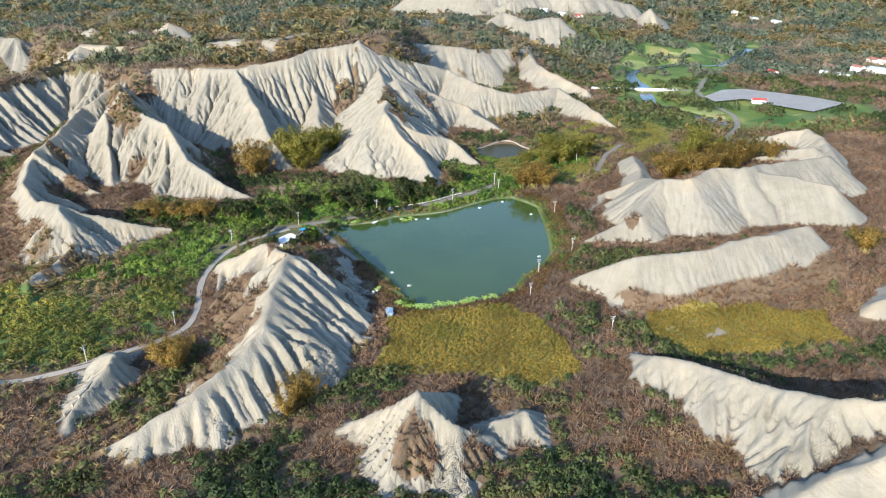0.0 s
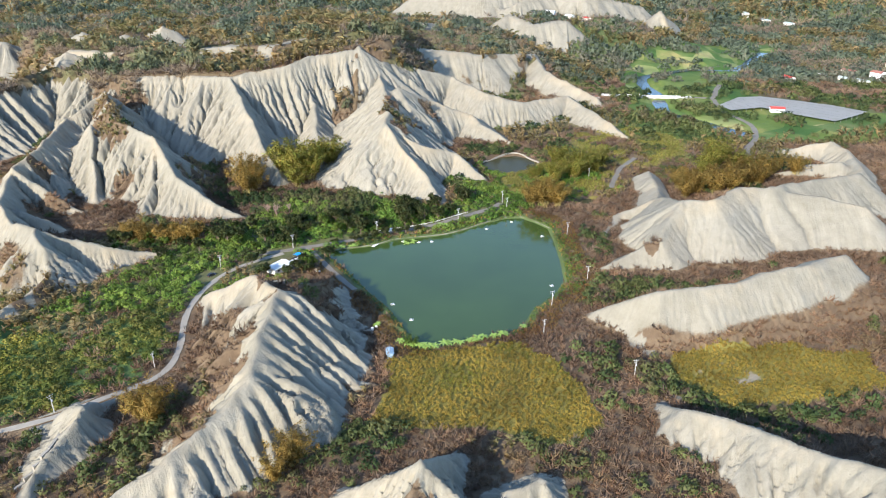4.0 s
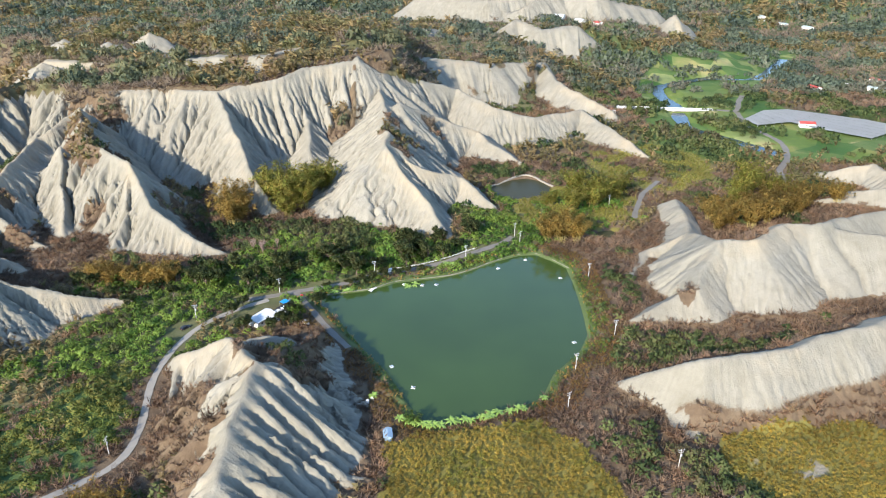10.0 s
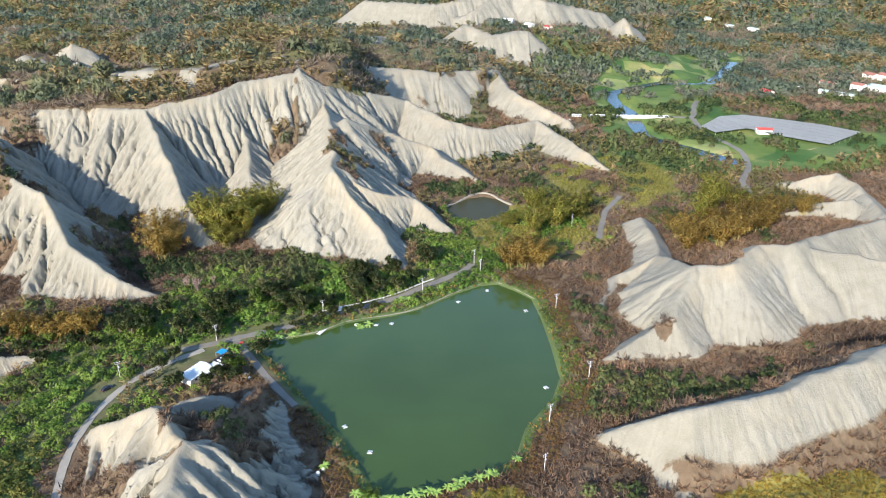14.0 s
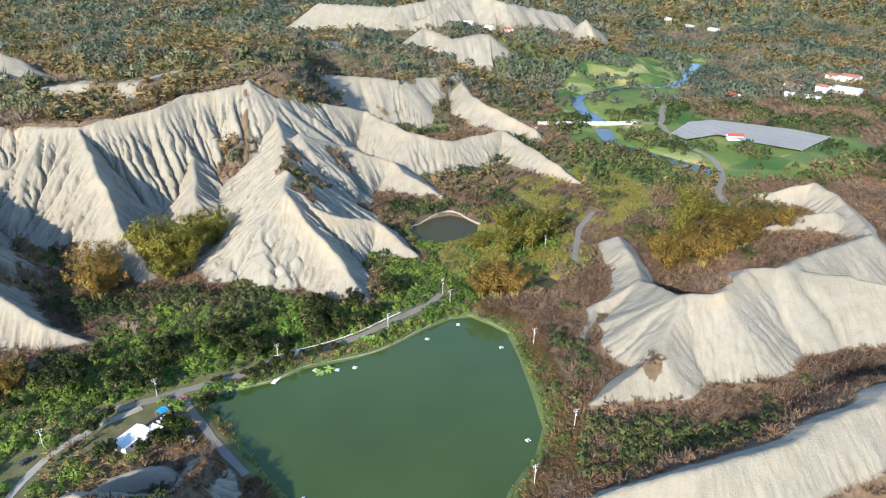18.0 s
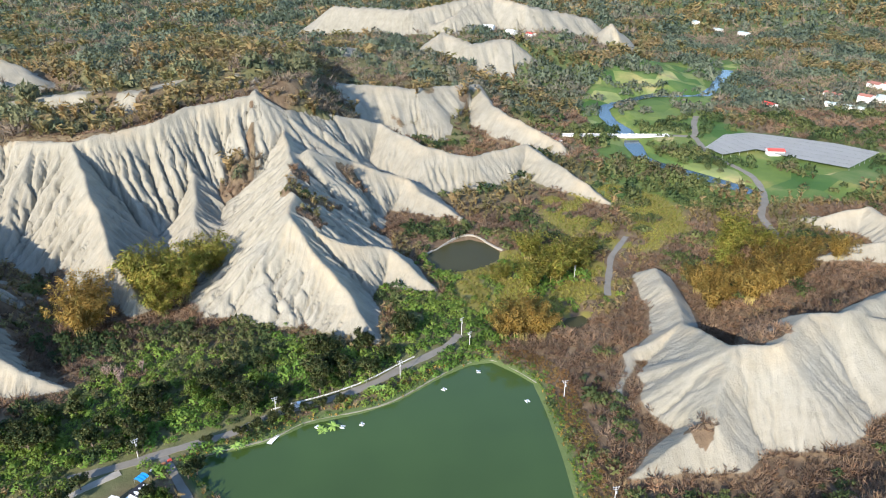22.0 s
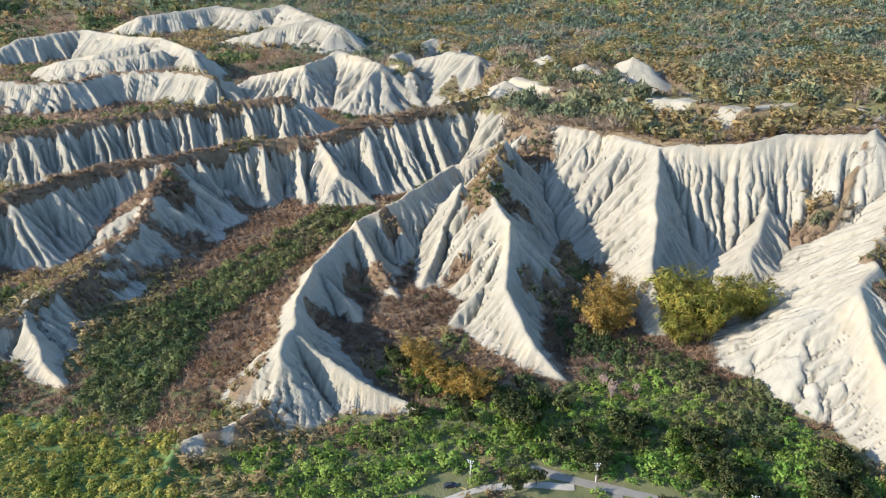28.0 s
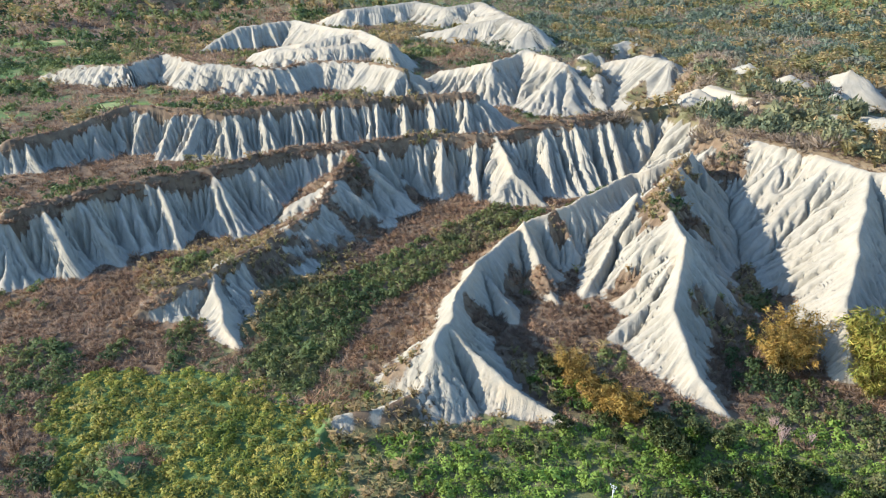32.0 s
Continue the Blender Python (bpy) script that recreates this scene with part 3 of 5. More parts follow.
REEDS = [[(-24, 279), (-16, 282), (4, 287), (30, 292), (42, 279), (55, 252), (57, 236), (38, 228), (8, 234), (-30, 237), (-24, 256)],
         [(93, 283), (134, 292), (171, 285), (170, 258), (144, 253), (118, 251), (104, 245), (89, 267)]]
MEADOW = [[(-281, 224), (-290, 246), (-242, 297), (-205, 306), (-160, 300), (-129, 324), (-121, 300), (-117, 290), (-122, 262), (-144, 244), (-176, 236), (-228, 216)]]
FLATS = [(150, 600), (165, 690), (190, 760), (185, 830), (230, 920), (300, 1000), (400, 1070), (450, 1040), (370, 920), (330, 860), (300, 790), (312, 745), (400, 680), (410, 630), (330, 590), (240, 590)]

WX, WY = X + 14 * (fractal(X / 13, Y / 13, 97) - 0.5), Y + 14 * (fractal(X / 13, Y / 13, 98) - 0.5)
reed_mask = inside(REEDS[0], X + 0.5 * (WX - X), Y + 0.5 * (WY - Y)) | inside(REEDS[1], X + 0.5 * (WX - X), Y + 0.5 * (WY - Y))
meadow_mask = inside(MEADOW[0], WX, WY)
shore_far = away(LAKE + LAKE[:1], 14)
FIELD = within(FLATS) * 1.0
FIELD = np.maximum(FIELD, step(-700, -760, X) * step(-1400, -1300, X) * step(450, 390, Y) * step(0.35, 0.55, fractal(X / 70, Y / 70, 99)))
FIELD = np.maximum(FIELD, (reed_mask | meadow_mask) * 0.9)
FIELD = np.maximum(FIELD, 0.75 * step(7.0, 2.5, shore_far + 2 * (value(X / 4, Y / 4, 96) - 0.5)))
FIELD = np.maximum(FIELD, 0.85 * step(34, 20, np.hypot((X - 170) * 0.8 + (Y - 610) * 0.3, Y - 610)))
VALE = away([(-330, 330), (-230, 290), (-150, 340), (-100, 400), (-60, 425), (0, 450), (50, 480)], 60)
FIELD = np.maximum(FIELD, 0.45 * step(38, 24, VALE + 14 * (fractal(X / 15, Y / 15, 94) - 0.5)) * step(4, 1, RISE))
FIELD = np.maximum(FIELD, 0.4 * step(590, 650, Y) * step(0.30, 0.55, fractal(X / 33, Y / 33, 71)))
FIELD = np.maximum(FIELD, 0.7 * step(820, 900, Y))
GLADES = np.maximum((np.hypot((X - 76) / 46, (Y - 497) / 40) < 1) * step(0.58, 0.50, fractal(X / 11, Y / 11, 66)), step(1.05, 0.85, np.hypot((X - 143) / 46, (Y - 582) / 58)) * step(0.58, 0.50, fractal(X / 11, Y / 11, 66)))
FIELD = FIELD * (1 - BARE)
salt = (fractal(X / 6, Y / 6, 91) - 0.35) * 2.2 * step(15, 6, np.hypot((X - 112) * 0.75, (Y - 270) * 1.3))
BARE = np.maximum(BARE, np.clip(salt, 0, 0.8))
for x, y, r in ((80, 291, 4), (78, 297, 4), (83, 284, 3), (80, 250, 4), (86, 254, 3)):
    BARE = np.maximum(BARE, 0.8 * step(1.0, 0.5, np.hypot(X - x, Y - y) / r + 1.2 * (fractal(X / 3, Y / 3, 93) - 0.5)))


def sheet(name, mat):
    ny, nx = X.shape
    me = bpy.data.meshes.new(name)
    me.vertices.add(nx * ny)
    me.vertices.foreach_set("co", np.stack([X, Y, H], -1).ravel().astype(np.float32))
    a = (np.arange(ny - 1)[:, None] * nx + np.arange(nx - 1)[None]).ravel()
    quads = np.stack([a, a + 1, a + nx + 1, a + nx], 1).astype(np.int32)
    me.loops.add(quads.size)
    me.loops.foreach_set("vertex_index", quads.ravel())
    me.polygons.add(len(quads))
    me.polygons.foreach_set("loop_start", np.arange(len(quads), dtype=np.int32) * 4)
    me.polygons.foreach_set("use_smooth", np.ones(len(quads), bool))
    for key, f in (("bare", BARE), ("field", FIELD), ("marsh", np.maximum(reed_mask * 1.0, GLADES)), ("rill", RILL), ("down", DOWN), ("flute", FLUTE)):
        me.attributes.new(key, "FLOAT", "POINT").data.foreach_set("value", f.ravel().astype(np.float32))
    me.update(calc_edges=True)
    me.materials.append(mat)
    return new(name, me)


tagged(sheet("ground", GROUND), "pale eroded clay badland ridges above a scrubby valley floor", "ground", kind="structure")


def ring(name, poly, z, mat):
    bm = bmesh.new()
    pts = curve_through(poly + poly[:1], 2.5)
    bm.faces.new([bm.verts.new((x, y, z)) for x, y in pts[:-1]])
    bmesh.ops.triangulate(bm, faces=bm.faces[:])
    bmesh.ops.recalc_face_normals(bm, faces=bm.faces[:])
    if sum(f.normal.z for f in bm.faces) < 0:
        bmesh.ops.reverse_faces(bm, faces=bm.faces[:])
    me = bpy.data.meshes.new(name)
    bm.to_mesh(me)
    me.materials.append(mat)
    return new(name, me)


def grown(poly, by):
    c = np.mean(poly, 0)
    return [tuple(np.array(p) + (np.array(p) - c) / np.linalg.norm(np.array(p) - c) * by) for p in poly]


tagged(ring("water", grown(LAKE, 1.2), 0.0, WATER), "still green water filling the pond", "water", kind="structure")
tagged(ring("water", grown(POOL, 1.0), 0.1, MUDDY), "muddy olive water in the small farm pool", "water", kind="structure")
tagged(ring("water", grown(POND, 1.0), -0.2, MUDDY), "dark water in a tiny hollow", "water", kind="structure")


def ribbon(name, line, width, mat, lift=0.0, depth=0.25):
    """A strip of paving with thickness along a line of places."""
    bm = bmesh.new()
    t = np.gradient(line[:, :2], axis=0)
    t /= np.linalg.norm(t, axis=1)[:, None]
    rows = []
    for (x, y, z), (ux, uy), k in zip(line, t, range(len(line))):
        w = width * (0.5 + 0.05 * math.sin(k * 0.7) + 0.03 * math.sin(k * 1.9)) if np.isscalar(width) else width[k] * 0.5
        rows.append([bm.verts.new((x + uy * w * s, y - ux * w * s, z + lift - dz)) for s, dz in ((-1, depth), (-1, 0), (1, 0), (1, depth))])
    for a, b in zip(rows[:-1], rows[1:]):
        for k in range(3):
            bm.faces.new((a[k], b[k], b[k + 1], a[k + 1]))
    bmesh.ops.recalc_face_normals(bm, faces=bm.faces[:])
    me = bpy.data.meshes.new(name)
    bm.to_mesh(me)
    me.materials.append(mat)
    return new(name, me)


s = curve_through([p[:2] for p in STREAM], 6)
tagged(ribbon("water", np.column_stack([s, np.full(len(s), -0.9)]), 13, RIVER), "blue stream winding through the green flats", "water", kind="structure")
ASPHALT = plain("worn_asphalt", (0.19, 0.175, 0.145), 0.95, vary=0.3, scale=0.2)
CONCRETE = plain("pale_concrete", (0.30, 0.275, 0.225), 0.9, vary=0.25, scale=0.3)
OLD_CONCRETE = plain("mossy_concrete", (0.24, 0.23, 0.17), 0.95, vary=0.4, scale=0.4)
for name, line, width in ROADS:
    pale = name == "hill_road"
    tagged(ribbon("road", line, width, CONCRETE if pale else ASPHALT, 0.06), "narrow pale concrete lane along the hillside" if pale else "narrow worn grey asphalt lane", "road", kind="structure")
edge_line = curve_through([(-66, 382), (-61, 386), (-41, 392.4), (-29, 400.3), (-8, 405.4), (5, 411.4), (23, 425.4), (35, 432.4), (44, 433.4), (53, 425), (59.5, 416)], 2.0)
tagged(ribbon("trim", np.column_stack([edge_line, np.full(len(edge_line), 0.55)]), 0.5, OLD_CONCRETE, 0.0, 1.2), "low pale concrete kerb along the pond's edge", "kerb", kind="structure")


# ---- plants ----
rng = np.random.default_rng(7)


def mesh_from(name, verts, faces, mat):
    """A mesh from arrays of places and of faces with one count of corners."""
    me = bpy.data.meshes.new(name)
    n, k = faces.shape
    me.vertices.add(len(verts))
    me.vertices.foreach_set("co", np.ascontiguousarray(verts, np.float32).ravel())
    me.loops.add(n * k)
    me.loops.foreach_set("vertex_index", np.ascontiguousarray(faces, np.int32).ravel())
    me.polygons.add(n)
    me.polygons.foreach_set("loop_start", np.arange(n, dtype=np.int32) * k)
    me.update(calc_edges=True)
    me.materials.append(mat)
    return me


def clump(kind, n):
    """Leaf sprays of one bush, about one unit wide: three corners each."""
    out = []
    for _ in range(n):
        if kind == "round":
            v = rng.normal(size=3)
            v[2] = abs(v[2]) * 1.1 - 0.25
            v /= np.linalg.norm(v)
            p = v * (0.26 + 0.24 * rng.random()) * (1, 1, 0.9) + (0, 0, 0.3)
            size, nrm, wide, long = 0.10, v + 0.75 * rng.normal(size=3), 0.72, 1.15
        elif kind == "twiggy":
            a = rng.random() * 6.28
            v = np.array([math.cos(a), math.sin(a), 0.35 + 1.3 * rng.random()])
            p = v * (0.08 + 0.36 * rng.random()) * (1, 1, 0.55) + (0, 0, 0.06)
            v = v + 0.5 * rng.normal(size=3)
            size, nrm, wide, long = 0.098, np.cross(v, rng.normal(size=3)), 0.26, 1.7
        else:
            a, f = rng.random() * 6.28, 0.25 + 0.75 * rng.random()
            fan = np.array([math.cos(a), math.sin(a), 0])
            p = fan * 0.42 * f**2 * (0.4 + 0.8 * rng.random()) + (0, 0, 0.85 * f)
            v = fan * (0.15 + 0.9 * f) + (0, 0, 1.0 - 0.9 * f) + 0.35 * rng.normal(size=3)
            size, nrm, wide, long = 0.135, np.cross(v, rng.normal(size=3)), 0.42, 1.5
        nrm = nrm / (np.linalg.norm(nrm) + 1e-9)
        e = np.cross(nrm, v / np.linalg.norm(v) + 0.25 * rng.normal(size=3))
        e /= np.linalg.norm(e) + 1e-9
        f = np.cross(e, nrm)
        s = size * (0.7 + 0.7 * rng.random())
        out.append([p - e * s * wide - f * s * long * 0.7, p + e * s * wide - f * s * long * 0.6, p + e * s * wide * (rng.random() - 0.5) + f * s * long])
    out = np.array(out)
    # every spray faces away from the bush's middle
    flip = (np.cross(out[:, 1] - out[:, 0], out[:, 2] - out[:, 0]) * (out.mean(1) - (0, 0, 0.15))).sum(1) < 0
    out[flip] = out[flip][:, ::-1]
    return out


def facing(c):
    """Soft normals for a bush: half its own round form, half each spray."""
    away_from = c.mean(1) - (0, 0, 0.2)
    own = np.cross(c[:, 1] - c[:, 0], c[:, 2] - c[:, 0])
    n = 0.7 * away_from / np.linalg.norm(away_from, axis=1)[:, None] + 0.5 * own / (np.linalg.norm(own, axis=1)[:, None] + 1e-9)
    n /= np.linalg.norm(n, axis=1)[:, None]
    return np.repeat(n, 3, axis=0)


SHAPES = {k: [clump(k, n) for _ in range(9)] for k, n in (("round", 60), ("twiggy", 72), ("tall", 34))}
SHAPES |= {"far_" + k: [clump(k, n) for _ in range(9)] for k, n in (("round", 26), ("twiggy", 22), ("tall", 22))}
for k in SHAPES:
    if k.startswith("far_"):
        SHAPES[k] = [(c - c.mean(1, keepdims=True)) * 1.25 + c.mean(1, keepdims=True) for c in SHAPES[k]]


def stuff(name, x, y, size, shape, mat, label, category, tall=1.0):
    """Many bushes as one mesh."""
    if not len(x):
        return
    z = zat(x, y)
    pick = rng.integers(0, 9, len(x))
    turn = rng.random(len(x)) * 6.283
    own = np.clip(0.45 * rng.random(len(x)) + 1.3 * (fractal(x / 24, y / 24, 81) - 0.3), 0, 1)
    if shape.startswith("far_"):
        own = np.clip(0.15 * rng.random(len(x)) + 1.5 * (fractal(x / 40, y / 40, 81) - 0.28), 0, 1)
    verts, tints, norms = [], [], []
    for k in range(9):
        m = pick == k
        if not m.any():
            continue
        c, s = np.cos(turn[m]), np.sin(turn[m])
        t = SHAPES[shape][k].reshape(-1, 3)
        px = (t[None, :, 0] * c[:, None] - t[None, :, 1] * s[:, None]) * size[m, None] + x[m, None]
        py = (t[None, :, 0] * s[:, None] + t[None, :, 1] * c[:, None]) * size[m, None] + y[m, None]
        pz = t[None, :, 2] * size[m, None] * tall + z[m, None] - 0.08 * size[m, None]
        verts.append(np.stack([px, py, pz], -1).reshape(-1, 3))
        f = facing(SHAPES[shape][k])
        norms.append(np.stack([f[None, :, 0] * c[:, None] - f[None, :, 1] * s[:, None], f[None, :, 0] * s[:, None] + f[None, :, 1] * c[:, None], np.repeat(f[None, :, 2], m.sum(), 0)], -1).reshape(-1, 3))
        leaf = np.repeat(own[m][:, None] + 0.25 * (rng.random((m.sum(), len(t) // 3)) - 0.5), 3, axis=1)
        tints.append(leaf.ravel())
    v = np.concatenate(verts)
    me = mesh_from(name, v, np.arange(len(v)).reshape(-1, 3), mat)
    me.attributes.new("tint", "FLOAT", "POINT").data.foreach_set("value", np.clip(np.concatenate(tints), 0, 1).astype(np.float32))
    me.normals_split_custom_set_from_vertices(np.concatenate(norms).tolist())
    tagged(new(name, me), label, category, kind="stuff")


DRY = foliage("dry_scrub", (0.120, 0.082, 0.054), (0.215, 0.134, 0.085), (0.175, 0.132, 0.098), (0.285, 0.195, 0.122), (0.230, 0.132, 0.080), (0.295, 0.222, 0.120))
MEADOW_LEAF = foliage("meadow_leaves", (0.07, 0.105, 0.022), (0.13, 0.155, 0.030), (0.21, 0.195, 0.048), (0.10, 0.14, 0.026), (0.26, 0.22, 0.075))
GOLD_LEAF = foliage("golden_thicket", (0.12, 0.16, 0.025), (0.21, 0.22, 0.038), (0.31, 0.265, 0.06), (0.17, 0.20, 0.03), (0.35, 0.28, 0.09))
GREEN = foliage("green_leaves", (0.036, 0.060, 0.023), (0.060, 0.095, 0.031), (0.105, 0.130, 0.042), (0.155, 0.168, 0.058), (0.125, 0.105, 0.055))
BRIGHT = foliage("fresh_leaves", (0.08, 0.155, 0.025), (0.12, 0.215, 0.035), (0.20, 0.27, 0.05), (0.10, 0.18, 0.03))
BAMBOO = foliage("bamboo_leaves", (0.165, 0.166, 0.061), (0.262, 0.215, 0.090), (0.350, 0.245, 0.115), (0.200, 0.195, 0.072))
RUST = foliage("rusty_bamboo", (0.30, 0.20, 0.055), (0.50, 0.31, 0.075), (0.43, 0.29, 0.08), (0.31, 0.25, 0.065), (0.52, 0.32, 0.08), through=0.4)
RUSTGRASS = foliage("rust_grass_blades", (0.20, 0.11, 0.045), (0.27, 0.15, 0.055), (0.24, 0.17, 0.05), (0.16, 0.10, 0.05), (0.30, 0.18, 0.07))
GLADE = foliage("glade_grass", (0.20, 0.24, 0.04), (0.29, 0.29, 0.055), (0.36, 0.30, 0.075), (0.23, 0.27, 0.045), (0.38, 0.30, 0.09))
LIVE_BAMBOO = foliage("live_bamboo", (0.21, 0.27, 0.045), (0.31, 0.34, 0.06), (0.44, 0.34, 0.08), (0.26, 0.31, 0.05), through=0.4)
REED = foliage("reed_blades", (0.20, 0.21, 0.038), (0.33, 0.265, 0.046), (0.43, 0.29, 0.06), (0.27, 0.24, 0.044), (0.38, 0.235, 0.055))
# plateau olive, its base colour lightened and greyed to stand for haze
HAZY_UPLAND = foliage("hazy_upland_leaves", (0.080, 0.105, 0.066), (0.120, 0.145, 0.080), (0.175, 0.185, 0.092), (0.225, 0.210, 0.105), (0.150, 0.165, 0.085))
HEATH = foliage("upland_scrub", (0.165, 0.128, 0.098), (0.240, 0.185, 0.128), (0.210, 0.170, 0.130), (0.305, 0.235, 0.145), (0.255, 0.195, 0.128))
# distant haze is mixed into these woods' greens: paler, greyer, bluer
HAZY_FOREST = foliage("hazy_forest_leaves", (0.090, 0.120, 0.085), (0.115, 0.145, 0.095), (0.14, 0.165, 0.105), (0.18, 0.165, 0.12), (0.15, 0.165, 0.105))

ROADMASK = np.zeros(X.shape, bool)
for name, line, width in ROADS:
    ROADMASK |= away([tuple(p[:2]) for p in line[:-1:4]] + [tuple(line[-1][:2])], 8) < width * 0.5 + 1.6
SHORE = np.where(within(LAKE), -1, 1) * shore_far
WET = (SHORE < 1.5) | within(grown(POOL, 3)) | within(grown(POND, 1.5)) | (away(STREAM, 12) < 9)
YARD = within([(-104, 366), (-84, 379), (-68, 372), (-80, 352), (-100, 352)]) | within([(-128, 352), (-116, 362), (-110, 350), (-124, 342)])
GLASS = within([(252, 700), (284, 735), (308, 740), (385, 676), (335, 640), (311, 662), (290, 684), (259, 676)])
BUSY = ROADMASK | WET | YARD | GLASS


def spread(a, k):
    """Mean of a field over k grid lines each way."""
    for ax in (0, 1):
        c = np.cumsum(np.concatenate([np.zeros_like(np.take(a, [0], ax)), np.repeat(np.take(a, [0], ax), k, ax), a, np.repeat(np.take(a, [-1], ax), k, ax)], ax), axis=ax)
        n = a.shape[ax]
        a = (np.take(c, range(2 * k + 1, n + 2 * k + 1), ax) - np.take(c, range(n), ax)) / (2 * k + 1)
    return a


FOOT = spread(BARE, 9)


def scatter(x0, x1, y0, y1, cell):
    x, y = np.meshgrid(np.arange(x0, x1, cell), np.arange(y0, y1, cell))
    x, y = x.ravel() + (rng.random(x.size) - 0.5) * cell * 1.1, y.ravel() + (rng.random(y.size) - 0.5) * cell * 1.1
    seen = (x < 0.80 * (y - 60) + 60) & ((x > -0.68 * y - 25) | (y > 190 - 0.12 * x * 0)) & (x > -2300)
    ok = seen & ~lookup(BUSY, x, y) & (lookup(BARE, x, y) < 0.25 + 0.3 * rng.random(len(x)))
    return x[ok], y[ok]


def sown(x0, x1, y0, y1, cell, scale, far=""):
    """Fills a stretch of the plan with what grows there."""
    x, y = scatter(x0, x1, y0, y1, cell)
    n = fractal(x / 60 + 3, y / 60, 61) + 0.12 * (rng.random(len(x)) - 0.5)
    n2 = fractal(x / 33, y / 33, 71) + np.where(y > 600, 0.14, 0.26) * (rng.random(len(x)) - 0.5)
    rise = lookup(RISE, x, y)
    field = lookup(FIELD, x, y)
    reed, meadow = lookup(reed_mask, x, y), lookup(meadow_mask, x, y) & (np.hypot(x + 220, y - 237) > 13)
    size = scale * (0.5 + 0.65 * rng.random(len(x)) + 0.8 * rng.random(len(x)) ** 4)
    upland = ((rise > 20) & (y > 590)) | (y > 830)
    valley = (line_field([(-330, 330), (-200, 290), (-150, 350), (-100, 400), (-60, 425), (0, 460), (60, 500)], x, y)[0] < 34 + 20 * n) & (rise < 3)
    east = (x > 48) & (y < 470)
    n2 = n2 - 0.08 * east * (y > 235) + 0.10 * (y < 238) + 0.09 * ((x < -80) & (y > 380) & (y < 600))
    west = (x < -212) & (x > -480) & (y > 235) & (y < 525) & ~meadow
    gorge = line_field([(-225, 282), (-250, 310), (-272, 342), (-290, 384), (-304, 422), (-312, 462), (-322, 490)], x, y)[0]
    n2 = n2 + np.where(west, np.where(gorge < 12 + 12 * n, 0.32, -0.2), 0.0)
    n = n - 0.10 * (y < 300)
    lush = np.hypot((x - 76) / 46, (y - 497) / 40) + 0.5 * (n - 0.5) < 1
    n2, n = n2 + 0.20 * lush, n + 0.10 * lush
    n2 = n2 - 0.24 * step(0.05, 0.22, lookup(FOOT, x, y)) * (y < 620) * (y > 238) * (rise < 14)
    thicket = (np.hypot((x - 66) / 22, (y - 268) / 24) < 1) | ((x > 84) & (x < 190) & (y > 240) & (y < 262) & (rise < 3)) | ((x > 95) & (x < 190) & (y > 296) & (y < 312) & (rise < 4))
    n2 = n2 + 0.34 * thicket
    garden = np.hypot(((x + 118) * 0.8 + (y - 392) * 0.6) / 40, ((y - 392) * 0.8 - (x + 118) * 0.6) / 13) < 1
    n2, n = n2 + 0.25 * garden, n + 0.3 * garden
    low_bank = (lookup(shore_far, x, y) < 13.5) & (((x > 44) & (y > 300)) | ((x < -8) & (y < 362))) & (rng.random(len(x)) < 0.8)
    glade = (lush | (np.hypot((x - 143) / 46, (y - 582) / 58) < 1)) & (fractal(x / 11, y / 11, 66) < 0.52) & (rise < 3)
    n2 = n2 - 0.4 * (lookup(FOOT, x, y) > 0.2) * (rise > 3) * (y < 620)
    plain_field = (field > 0.72) & ~reed & ~lookup(meadow_mask, x, y)
    keep = (~plain_field | (n2 > 0.50)) & ~low_bank & ~glade
    grassy = meadow & (n2 > 0.30)
    golden_side = (x + 40 * (n - 0.5) + 25 * (rng.random(len(x)) - 0.5) < -168)
    green = keep & ~reed & ~grassy & ((valley & (n2 > 0.40)) | (upland & (n2 > 0.53 + 0.05 * ((y < 1000) & (x < 150)))) | (n2 > 0.62) | plain_field)
    straw = np.hypot((x - 290) / 80, (y - 606) / 26) < 1
    green = green & ~(straw & (n > 0.35))
    gold = keep & ~reed & ~green & ~grassy & (straw | (upland & (n > 0.50)) | ((n > 0.62) & ~east) | (lush & (n > 0.40)))
    dry = keep & ~reed & ~green & ~gold & ~grassy
    fresh = green & ~west & (garden | (valley & (n > 0.55 - 0.12 * ((x > -230) & (x < -120) & (y < 350)))) | (lush & (n > 0.42)))
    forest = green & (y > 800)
    size = size * np.where(upland & (y < 830), 1.0 + 0.5 * step(0.35, 0.65, fractal(x / 18, y / 18, 67)), 1.0)
